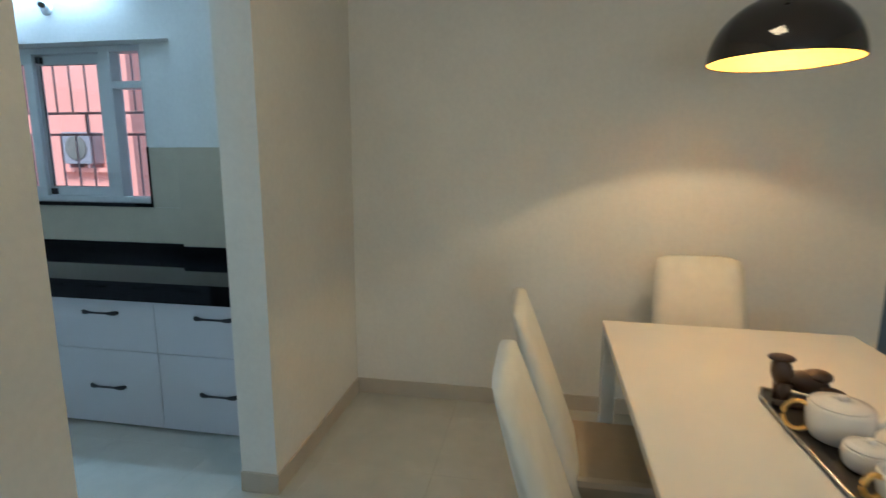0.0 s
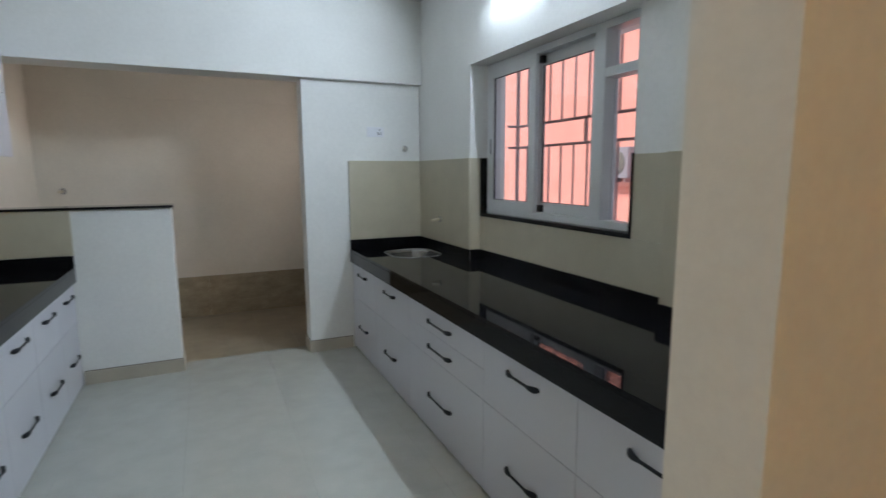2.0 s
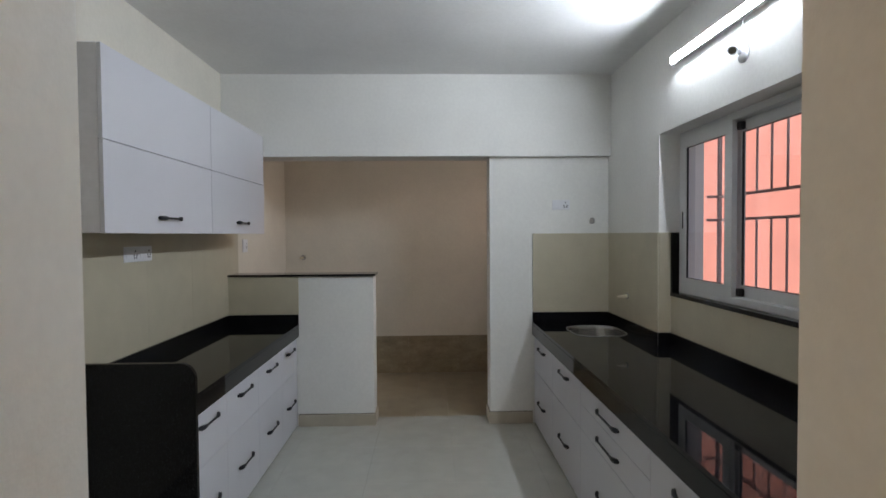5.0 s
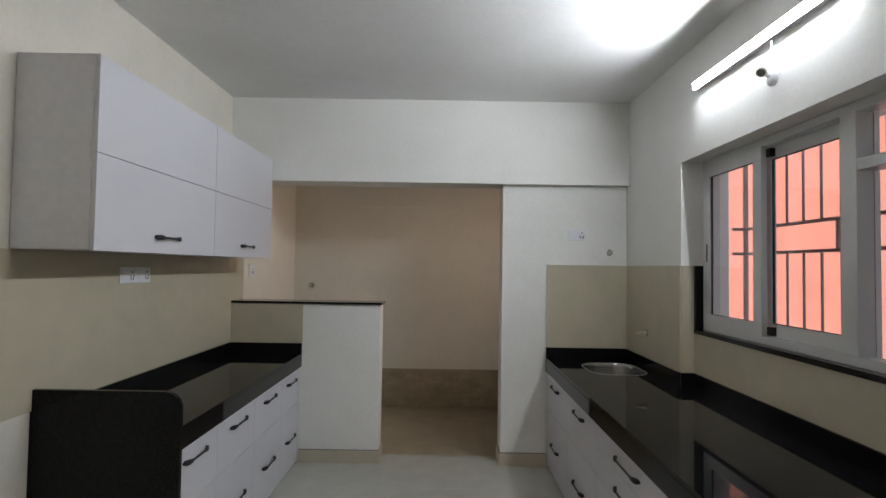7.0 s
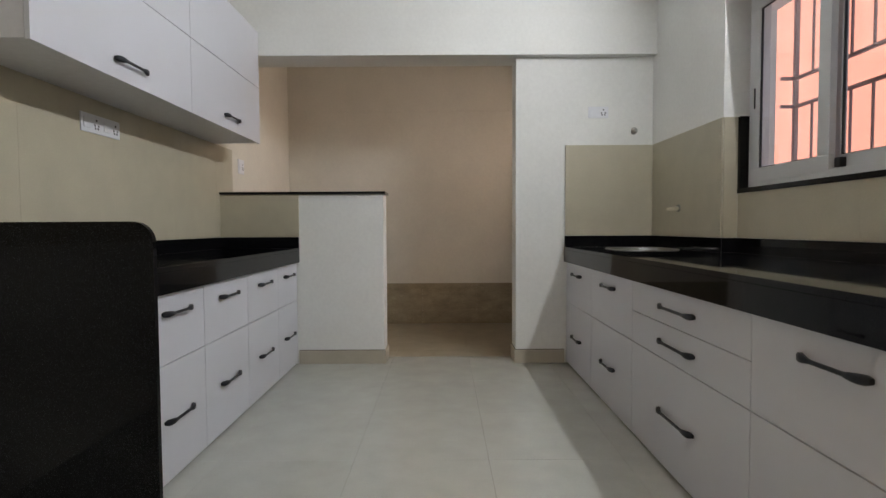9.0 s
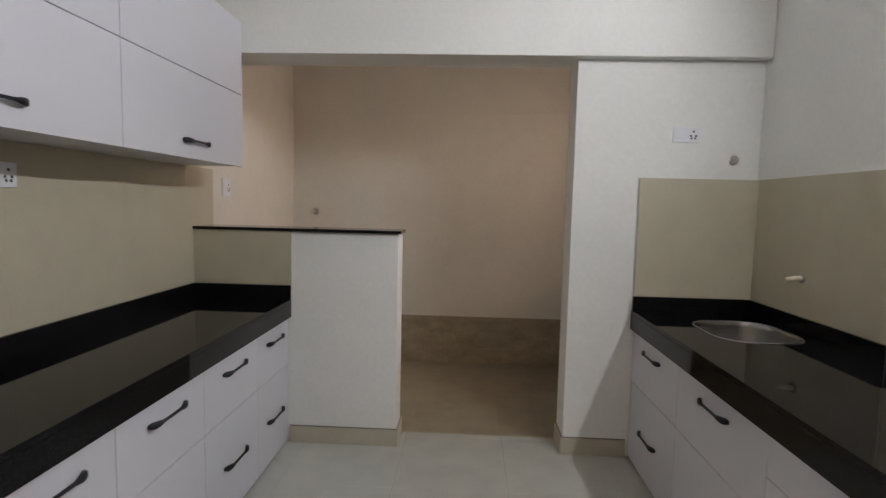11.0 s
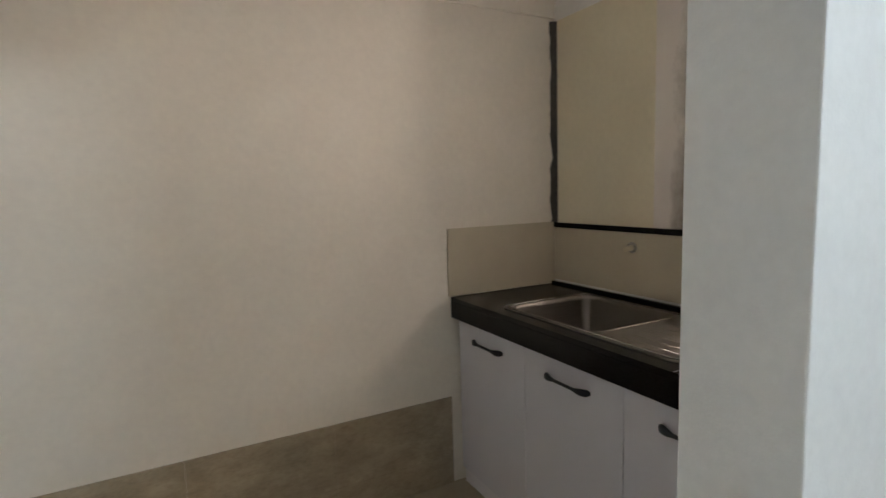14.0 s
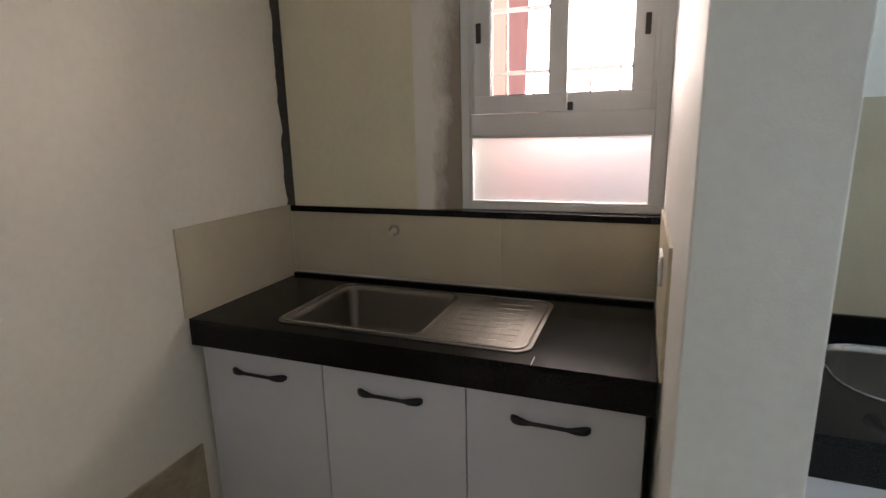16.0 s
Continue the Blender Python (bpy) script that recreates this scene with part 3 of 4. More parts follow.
part("latch", boxes((0.146, 0.176, -1.602, -1.568, 1.29, 1.333), (0.146, 0.176, -1.602, -1.568, 2.205, 2.248), bevel=0.003), M_BLACK, win, "black plastic sash catch")
part("pull", boxes((0.1165, 0.1215, -1.02, -1.01, 1.67, 1.78), bevel=0.002), M_BLACK, win, "small dark sash lock")
# solid black strip that paints in the shade between sash and frame
part("track_line", boxes((0.1235, 0.1245, -0.9775, -0.9745, 1.29, 2.26)), M_BLACK, win, "black strip drawn as the shaded gap between sash and frame")
sill = structure("window_sill_1", boxes((REC_X - 0.014, WX + 0.05, WIN_Y0 - 0.008, REC_Y1 - 0.001, 1.2175, WIN_Z0 - 0.0005),
                                        (REC_X - 0.012, WX + 0.045, WIN_Y1 + 0.001, REC_Y1 - 0.001, WIN_Z0, 1.645),
                                        (REC_X - 0.014, REC_X - 0.001, WIN_Y0 - 0.008, WIN_Y0 + 0.006, WIN_Z0, 1.63), bevel=0.002), M_GRANITE, "black granite window sill and jamb strip", "sill")

grille = thing("window_grille", (0.49, -1.7, WIN_Z0), "brown painted steel box grille outside the window", "grille")
GX, GY0, GY1 = 0.49, -2.62, -0.797
for z in (1.73, 1.892):
    part("rail", boxes((GX - 0.008, GX + 0.008, GY0, GY1, z - 0.009, z + 0.009)), M_BAR, grille)
    for y in (GY0, GY1):
        part("rail", boxes((OUT_X + 0.0005, GX - 0.0085, y - 0.008, y + 0.008, z - 0.009, z + 0.009)), M_BAR, grille)
for y in (GY0, GY1):
    part("post", boxes((GX - 0.011, GX + 0.011, y - 0.011, y + 0.011, 1.12, 2.42)), M_BAR, grille)
for z in (1.12, 2.42):
    part("rail", boxes((GX - 0.008, GX + 0.008, GY0, GY1, z - 0.009, z + 0.009)), M_BAR, grille)
    for y in (GY0, GY1):
        part("rail", boxes((OUT_X + 0.0005, GX - 0.0085, y - 0.008, y + 0.008, z - 0.009, z + 0.009)), M_BAR, grille)
for i in range(1, 13):
    y = GY1 - i * 0.139
    part("bar", boxes((GX - 0.005, GX + 0.005, y - 0.005, y + 0.005, 1.9015, 2.411)), M_BAR, grille)
    part("bar", boxes((GX - 0.005, GX + 0.005, y - 0.005, y + 0.005, 1.129, 1.7205)), M_BAR, grille)
part("bar", boxes((GX - 0.009, GX + 0.009, -1.622, -1.602, 1.7395, 1.8825)), M_BAR, grille)

# tube light and camera
lamp = thing("tube_light", (-0.02, -1.77, 2.70), "lit white LED batten on the wall over the window", "light")
part("housing", boxes((-0.029, -0.001, -2.36, -1.18, 2.688, 2.726), bevel=0.002), M_PLAST, lamp)


def half_tube(x, y0, y1, z, r, deep, n=12):
    """A half-round bar along y, bulging towards -x."""
    bm = bmesh.new()
    rings = [[bm.verts.new((x - deep * math.cos(radians(a)), y, z + r * math.sin(radians(a)))) for a in [-90 + 180 * k / n for k in range(n + 1)]] for y in (y0, y1)]
    for k in range(n):
        bm.faces.new((rings[0][k], rings[0][k + 1], rings[1][k + 1], rings[1][k])).smooth = True
    bm.faces.new((rings[0][0], rings[1][0], rings[1][n], rings[0][n]))
    bm.faces.new(rings[0])
    bm.faces.new(rings[1][::-1])
    return bm


part("diffuser", half_tube(-0.0293, -2.357, -1.183, 2.707, 0.015, 0.009), M_TUBE, lamp, "glowing white diffuser")
# lip added over the diffuser to cut the glow on the ceiling
part("lip", boxes((-0.05, -0.0005, -2.36, -1.18, 2.7265, 2.7285)), M_PLAST, lamp, "thin white lip added to keep the tube's light off the ceiling")
part("end_cap", boxes((-0.046, -0.001, -2.364, -2.3605, 2.688, 2.726), bevel=0.001), M_PLAST, lamp)
part("end_cap", boxes((-0.046, -0.001, -1.1795, -1.176, 2.688, 2.726), bevel=0.001), M_PLAST, lamp)

cctv = thing("security_camera", (-0.01, -1.87, 2.515), "small white security camera on a round wall mount", "camera device")
mount = part("base", lathe(bmesh.new(), (0, 0, 0), [(0.042, 0.001), (0.042, 0.01), (0.034, 0.018), (0.016, 0.024)], 28), M_PLAST, cctv)
mount.matrix_local = Matrix.Translation((0.01, 0.0, 0.0)) @ Matrix.Rotation(radians(-90), 4, "Y") @ Matrix.Translation((-0.01, -1.87, 2.515))
part("arm", tube(bmesh.new(), [(-0.02, -1.87, 2.517), (-0.036, -1.872, 2.53), (-0.044, -1.878, 2.55)], 0.013), M_PLAST, cctv)
EYE_A, EYE_B = Vector((-0.036, -1.872, 2.575)), Vector((-0.092, -1.925, 2.512))
eye_d = (EYE_B - EYE_A).normalized()
part("camera_body", cyl(cyl(bmesh.new(), EYE_A, EYE_A + eye_d * 0.06, 0.019, 0.021, 20), EYE_A + eye_d * 0.06, EYE_B, 0.023, 0.024, 20), M_PLAST, cctv)
part("lens", cyl(bmesh.new(), EYE_B - eye_d * 0.001, EYE_B + eye_d * 0.002, 0.018, 0.017, 20), M_DARK, cctv, "dark lens face in a white rim")
part("cable", tube(bmesh.new(), [(-0.012, -1.873, 2.682), (-0.013, -1.873, 2.64), (-0.018, -1.872, 2.61), (-0.03, -1.872, 2.59), EYE_A], 0.004, 8), M_PLAST, cctv)
part("cable", tube(bmesh.new(), [EYE_A + Vector((0.006, -0.004, 0.004)), (-0.022, -1.89, 2.60), (-0.012, -1.91, 2.592), (-0.008, -1.918, 2.565), (-0.008, -1.912, 2.545)], 0.003, 8), M_PLAST, cctv)


def socket(at, normal, w, h, label, gang=2):
    """A switched socket plate; normal is 'x+', 'y-' and so on."""
    s = thing("wall_socket", at, label, "socket")
    x, y, z = at

    def flat(u0, u1, v0, v1, d0, d1):
        if normal == "y-":
            return (x + u0, x + u1, y - d1, y - d0, z + v0, z + v1)
        if normal == "y+":
            return (x + u0, x + u1, y + d0, y + d1, z + v0, z + v1)
        return (x + d0, x + d1, y + u0, y + u1, z + v0, z + v1)
    part("plate", boxes(flat(-w / 2, w / 2, -h / 2, h / 2, 0.0005, 0.009), bevel=0.003), M_PLAST, s)
    k = w / gang
    for i in range(gang):
        c = -w / 2 + k * (i + 0.5)
        if i % 2 == 0:
            part("switch", boxes(flat(c - k * 0.3, c + k * 0.3, -h * 0.28, h * 0.28, 0.0085, 0.0125), bevel=0.002), M_PLAST, s)
        else:
            part("outlet", boxes(*[flat(c + a - 0.005, c + a + 0.005, b - 0.005, b + 0.005, 0.0088, 0.0096) for a, b in ((0, 0.018), (-0.014, -0.006), (0.014, -0.006), (-0.01, -0.02), (0.01, -0.02))]), M_BLACK, s, "dark pin holes")
    return s


socket((-0.413, Y_N, 1.89), "y-", 0.15, 0.085, "white switched socket on the white wall stub")
socket((XL + 0.009, -1.30, 1.54), "x+", 0.29, 0.09, "long white socket plate on the beige tiles", 4)
socket((XL, 0.50, 1.55), "x+", 0.12, 0.12, "white socket plate on the utility wall")


def stub(at, way, r, length, label, mat):
    a = Vector(at)
    d = Vector(way).normalized()
    s = thing("pipe_stub", at, label, "pipe")
    part("flange", cyl(bmesh.new(), a, a + d * 0.008, r * 2.0, r * 1.8, 18), M_STEEL, s)
    part("pipe", cyl(bmesh.new(), a + d * 0.008, a + d * length, r, r * 0.8, 14), mat, s)


stub((-0.009, -0.40, 1.155), (-1, -0.15, -0.08), 0.013, 0.09, "cream plugged water outlet on the beige tiles", M_CREAM_PIPE)
stub((-0.145, Y_N, 1.752), (-0.5, -1, 0.1), 0.014, 0.05, "capped water outlet on the white wall", M_CHROME)
stub((UX - 0.009, 1.346, 1.161), (-1, -0.1, -0.1), 0.013, 0.05, "cream capped water outlet over the utility sink", M_CREAM_PIPE)
stub((-3.06, YF, 1.377), (-0.4, -1, -0.1), 0.016, 0.06, "cream capped water outlet on the cream utility wall", M_CREAM_PIPE)

# ---- utility ----
UT, UB = 0.926, 0.825
XUF = -0.565
usink = rounded(-0.285, 1.095, 0.245, 0.455, 0.05)
ucounter = thing("worktop", (-0.28, 1.09, UT), "black granite utility worktop with a deep front edge", "worktop")
part("slab", plate([(-0.602, Y_NB + 0.012), (UX - 0.014, Y_NB + 0.012), (UX - 0.014, YF - 0.012), (-0.602, YF - 0.012)], UT - 0.02, UT, usink), M_GRANITE2, ucounter)
part("front_edge", boxes((-0.604, -0.582, Y_NB + 0.012, YF - 0.012, UB, UT - 0.0205), bevel=0.0015), M_GRANITE2, ucounter)
part("upstand", boxes((UX - 0.036, UX - 0.0145, Y_NB + 0.012, YF - 0.0125, UT + 0.0005, UT + 0.013), bevel=0.001), M_GRANITE2, ucounter)
part("joint", boxes((-0.6, -0.545, 0.6145, 0.617, UT - 0.001, UT + 0.0006)), M_GREYBAR, ucounter, "pale filler line in the granite")
for y0, y1 in ((1.34, 1.865), (0.822, 1.34), (0.304, 0.822)):
    base_unit(XUF, 0.0, y0, y1, UB - 0.002, [(0.05, UB - 0.004, 0.737)], "white laminate single-door cabinet under the utility sink", "utility base cabinets", 0.05)
single("plinth", boxes((-0.55, 0.0, 0.31, 1.862, -0.045, 0.0495)), M_LAMEDGE, (-0.3, 1.1, -0.045), "pale recessed plinth under the utility cabinets", "plinth")

tray = thing("drainer_sink", (-0.285, 1.095, UT - 0.18), "dull steel sink with a ridged drainer in black granite", "sink")


def drainer():
    bm = bmesh.new()
    hole = rounded(-0.285, 1.262, 0.222, 0.255, 0.045)
    outer = rounded(-0.285, 1.095, 0.25, 0.46, 0.055)
    edges = []
    for loop in (outer, hole):
        vs = [bm.verts.new((x, y, UT + 0.004)) for x, y in loop]
        edges += [bm.edges.new((vs[i], vs[(i + 1) % len(vs)])) for i in range(len(vs))]
    bmesh.ops.triangle_fill(bm, use_beauty=True, use_dissolve=False, edges=edges)
    ret = bmesh.ops.extrude_face_region(bm, geom=list(bm.faces))
    bmesh.ops.translate(bm, verts=[g for g in ret["geom"] if isinstance(g, bmesh.types.BMVert)], vec=(0, 0, -0.0035))
    return bm


part("flange", drainer(), M_DULL, tray)
bowl(-0.285, 1.262, 0.222, 0.255, 0.045, UT + 0.0035, 0.21, M_DULL, tray, 0.004)
part("rim", tube(bmesh.new(), [(x, y, UT + 0.006) for x, y in rounded(-0.285, 1.095, 0.235, 0.445, 0.05)] + [(-0.05, 1.49, UT + 0.006)], 0.004, 8), M_SATIN, tray)
for i in range(8):
    x = -0.465 + i * 0.05
    part("ridge", cyl(bmesh.new(), (x, 0.70, UT + 0.002), (x, 0.93, UT + 0.002), 0.003, 0.0025, 10), M_SATIN, tray)

# utility window
FX0, FX1 = 0.103, 0.168
P0, P1 = 0.33, 1.005
uw = structure("window_2", boxes((FX0, FX1, UW_Y0 + 0.001, UW_Y1 - 0.001, UW_Z0 + 0.0005, 1.284), (FX0, FX1, P0 - 0.01, P1 + 0.01, 1.553, 1.636),
                                 (FX0, FX1, UW_Y0 + 0.001, P0 - 0.01, 1.284, UW_Z1 - 0.001), (FX0, FX1, P1 + 0.01, UW_Y1 - 0.001, 1.284, UW_Z1 - 0.001),
                                 (FX0, FX1, P0 - 0.01, P1 + 0.01, 2.262, UW_Z1 - 0.001), bevel=0.002), M_UPVC, "grey-white utility window with sliders over a fixed light", "window")
part("beading", bar_frame(0.118, P0 - 0.01, P1 + 0.01, 1.284, 1.553, 0.01, 0.026), M_UPVC, uw)
g = part("pane", boxes((0.122, 0.128, P0, P1, 1.294, 1.543)), M_FROST, uw, "frosted fixed pane")
g.visible_shadow = False
sash(uw, 0.098, 0.632, 0.99, 1.637, 2.262, 0.066, 0.028)
sash(uw, 0.136, 0.337, 0.706, 1.637, 2.262, 0.068, 0.028)
part("stile", boxes((FX0 - 0.006, FX1, 0.985, P1 + 0.0105, 1.6365, 2.2615), bevel=0.002), M_UPVC, uw)
part("stile", boxes((FX0 + 0.01, FX1, P0 - 0.0105, 0.3375, 1.6365, 2.2615), bevel=0.002), M_UPVC, uw)
part("latch", boxes((0.078, 0.0835, 0.96, 0.98, 1.90, 1.972), bevel=0.002), M_BLACK, uw, "black sash lock")
part("latch", boxes((0.1165, 0.1215, 0.353, 0.372, 1.89, 1.962), bevel=0.002), M_BLACK, uw, "black sash lock")
part("catch", boxes((0.10, 0.121, 0.612, 0.631, 1.642, 1.672), bevel=0.003), M_BLACK, uw, "small black sash catch")
grille2 = thing("window_grille", (0.52, 0.66, 1.3), "thin steel grille outside the utility window", "grille")
for z in (1.83, 2.1):
    part("rail", boxes((0.513, 0.527, 0.274, 1.0505, z - 0.009, z + 0.009)), M_GREYBAR, grille2)
for i in range(6):
    y = 0.34 + i * 0.125
    part("bar", boxes((0.516, 0.524, y - 0.005, y + 0.005, 1.2595, 2.293)), M_GREYBAR, grille2)
structure("window_sill_2", boxes((UX - 0.015, 0.6, Y_NB + 0.001, YF - 0.001, 1.229, 1.255), bevel=0.002), M_GRANITE, "black granite utility window sill", "sill")


def ragged_strip():
    """Dark stone strip with a chipped plaster edge."""
    bm = bmesh.new()
    n = 40
    rows = []
    for i in range(n + 1):
        z = UW_Z0 + (UW_Z1 - UW_Z0) * i / n
        e = 0.014 + 0.016 * noise.noise(Vector((0, 0, z * 9))) + 0.01 * noise.noise(Vector((3, 0, z * 31)))
        rows.append([bm.verts.new(p) for p in ((UX - 0.012 - max(0.0, e), YF - 0.004, z), (UX - 0.012 - max(0.0, e), YF - 0.0005, z), (UX + 0.035, YF - 0.0005, z), (UX + 0.035, YF - 0.03, z), (UX + 0.012, YF - 0.03, z))])
    for a, b in zip(rows, rows[1:]):
        for k in range(5):
            bm.faces.new((a[k], a[(k + 1) % 5], b[(k + 1) % 5], b[k]))
    bm.faces.new(rows[0][::-1])
    bm.faces.new(rows[-1])
    return bm


structure("jamb_strip", ragged_strip(), M_STRIP, "dark stone jamb strip with a chipped plaster edge", "trim")
socket((-0.32, Y_NB + 0.009, 1.165), "y+", 0.12, 0.09, "white socket on the tiled utility wall end")

# ---- outside ----
ground = structure("ground", boxes((-60, 60, -60, 60, -4.4, -4.2)), M_PALE, "pale paved yard below the windows", "ground")
structure("lower_storeys", boxes((XL - 0.2, 0.6, -3.6795, YF + 0.2, -4.2, -0.2005), (-6.6, 0.46, -8.4, -3.68, -4.2, -0.2005)), M_PALE, "pale plastered storeys below the flat", "wall")
house = thing("neighbour_building", (5.4, 0, -4.2), "salmon painted apartment block across the yard", "building")
part("wall", boxes((5.4, 9.0, 2.2, 16, -4.2, 9.0)), M_SALMON, house)
part("ledge", boxes((5.25, 5.4, 2.6, 3.7, 1.27, 1.35)), M_SALMON, house)
ac = thing("air_conditioner", (5.25, 2.85, 1.35), "grey outdoor air conditioner unit on the salmon wall", "air conditioner")
part("casing", boxes((5.1, 5.39, 2.83, 3.41, 1.42, 1.98), bevel=0.01), M_AC, ac)
part("fan_grille", lathe(bmesh.new(), (0, 0, 0), [(0.22, 0), (0.22, 0.01), (0.19, 0.02), (0.04, 0.02)], 24), M_DARK, ac).matrix_local = Matrix.Translation((5.098 - 5.25, 0.27, 1.70 - 1.35)) @ Matrix.Rotation(radians(-90), 4, "Y") @ Matrix.Translation((5.25, 2.85, 1.35))
for y in (2.9, 3.3):
    part("bracket", boxes((5.12, 5.4, y, y + 0.04, 1.35, 1.42)), M_BAR, ac)
house2 = thing("far_building", (14, -4, -4.2), "pale apartment block beyond the yard", "building")
part("wall", boxes((12, 18, -22, 2.2, -4.2, 7.0)), M_FARWALL, house2)
for fz in (-0.6, 2.4, 5.2):
    for y in (-9.0, -6.0, -3.0, 0.2):
        w = part("window", boxes((11.94, 12.0, y, y + 1.4, fz, fz + 1.3)), M_UPVC, house2)
        part("pane", boxes((11.92, 11.939, y + 0.08, y + 1.32, fz + 0.08, fz + 1.22)), M_FARGLASS, w)
    part("balcony", boxes((11.4, 12.0, -1.4, 1.9, fz - 0.6, fz + 0.3), bevel=0.02), M_FARWALL, house2)

# ---- dining ----
TX0, TX1, TY0, TY1, TZ = -2.35, -0.50, -6.509, -5.399, 0.765
table = thing("dining_table", ((TX0 + TX1) / 2, (TY0 + TY1) / 2, 0), "cream gloss-topped rectangular dining table", "table")
part("tabletop", boxes((TX0, TX1, TY0, TY1, TZ - 0.035, TZ), bevel=0.004), M_TABLE, table)
for x in (TX0 + 0.002, TX1 - 0.072):
    for y in (TY0 + 0.002, TY1 - 0.072):
        part("leg", boxes((x, x + 0.07, y, y + 0.07, 0.001, TZ - 0.0355), bevel=0.003), M_TABLE, table)
table.rotation_euler = (0, 0, radians(-1.0))


def chair_at(m, first=None):
    if first:
        return copy_thing(first, m)
    c = thing("dining_chair", (0, 0, 0), "cream leatherette dining chair with a curved high back", "chair", "chairs round the table")
    bm = bmesh.new()
    n, k = 14, 9
    grid = []
    for side in (0, 1):
        g = []
        for i in range(n + 1):
            u = i / n
            z = 0.36 + 0.69 * u
            mid = -0.10 - 0.27 * u + 0.03 * u * u
            th = 0.024 + 0.014 * (1 - u) + 0.014 * math.sin(math.pi * u)
            row = []
            for j in range(k + 1):
                v = j / k * 2 - 1
                half = 0.255 - 0.035 * u
                edge = 1 - abs(v) ** 6 * 0.75
                row.append(bm.verts.new((v * half * (1 - 0.06 * max(0, (u - 0.9) / 0.1) ** 2), mid + (1 if side else -1) * th * edge, z - 0.02 * abs(v) ** 5 * max(0, (u - 0.85) / 0.15))))
            g.append(row)
        grid.append(g)
    for g in grid:
        for i in range(n):
            for j in range(k):
                bm.faces.new((g[i][j], g[i][j + 1], g[i + 1][j + 1], g[i + 1][j])).smooth = True
    a, b = grid
    for i in range(n):
        for j in (0, k):
            bm.faces.new((a[i][j], a[i + 1][j], b[i + 1][j], b[i][j])).smooth = True
    for j in range(k):
        for i in (0, n):
            bm.faces.new((a[i][j], a[i][j + 1], b[i][j + 1], b[i][j])).smooth = True
    part("backrest", bm, M_CLOTH, c)
    part("seat", boxes((-0.225, 0.225, -0.19, 0.25, 0.38, 0.47), bevel=0.025), M_SEAT, c, "taupe seat cushion")
    for x in (-0.19, 0.19):
        for y in (-0.2, 0.2):
            part("leg", boxes((x - 0.02, x + 0.02, y - 0.02, y + 0.02, 0.001, 0.385), bevel=0.003), M_DARKWOOD, c)
    c.matrix_basis = m
    return c


chair = chair_at(pose(-0.50, -5.935, 0, 0, 0, 90))
chair_at(pose(-1.19, -5.355, 0, 0, 0, 180), chair)
chair_at(pose(-1.81, -5.345, 0, 0, 0, 180), chair)

# pendant
LX, LY, LZ, LR = -0.9, -5.943, 1.922, 0.254
pend = thing("pendant_lamp", (LX, LY, CEIL), "glossy black dome pendant lamp, gold inside, lit", "lamp")
prof = [(LR * math.cos(radians(a)), LR * 0.92 * math.sin(radians(a))) for a in range(0, 88, 6)]
part("shade", lathe(bmesh.new(), (LX, LY, LZ), prof + [(0.03, LR * 0.925)], 48, False, True), M_LAMPOUT, pend)
inner = [((LR - 0.004) * math.cos(radians(a)), LR * 0.9 * math.sin(radians(a))) for a in range(0, 88, 6)]
part("inner_shade", lathe(bmesh.new(), (LX, LY, LZ), inner, 48, False, True), M_LAMPIN, pend, "gold leaf inside of the shade")
part("rim", lathe(bmesh.new(), (LX, LY, LZ), [(LR - 0.005, 0.0), (LR - 0.004, -0.003), (LR + 0.001, -0.003), (LR + 0.001, 0.002)], 48, False, False), M_LAMPOUT, pend)
part("cord", cyl(bmesh.new(), (LX, LY, LZ + LR * 0.92), (LX, LY, CEIL - 0.03), 0.004, n=8), M_BLACK, pend)
part("ceiling_rose", cyl(bmesh.new(), (LX, LY, CEIL - 0.03), (LX, LY, CEIL - 0.0005), 0.05, 0.055, 24), M_LAMPOUT, pend)
part("bulb_holder", cyl(bmesh.new(), (LX, LY, LZ + 0.24), (LX, LY, LZ + 0.168), 0.022, n=16), M_BLACK, pend)
bb = bmesh.new()
bmesh.ops.create_icosphere(bb, subdivisions=2, radius=0.018, matrix=Matrix.Translation((LX, LY, LZ + 0.15)))
part("bulb", bb, M_BULB, pend, "glowing warm bulb")

# ceiling light, mirrored in the pendant
cl = thing("ceiling_light", (-2.0, -5.32, CEIL - 0.03), "shallow ceiling light with four glowing strips", "light")
part("tray", boxes((-2.28, -1.72, -5.56, -5.08, CEIL - 0.03, CEIL - 0.0005), bevel=0.004), M_PLAST, cl)
for k in range(4):
    y = -5.50 + k * 0.12
    part("strip", boxes((-2.25, -1.75, y - 0.014, y + 0.014, CEIL - 0.036, CEIL - 0.0305)), M_STRIPLIGHT, cl, "glowing strip")

# tea set on the table
tea = thing("serving_tray", (-1.56, -5.93, TZ), "long dark pewter tray on the cream table", "tray")
TEA = (0.11, -0.07)
ts = [(-1.33, -5.80), (-1.40, -5.77), (-1.60, -5.762), (-1.99, -5.765), (-2.02, -5.80), (-2.02, -5.93), (-1.99, -5.965), (-1.50, -5.965), (-1.38, -5.93)]
ts = [(x + TEA[0], y + TEA[1]) for x, y in ts]
part("dish", plate(ts, TZ + 0.0005, TZ + 0.009), M_TRAY, tea)
part("rim", tube(bmesh.new(), [(x, y, TZ + 0.012) for x, y in ts + ts[:1]], 0.005, 8), M_STEEL, tea)
zt = TZ + 0.0095


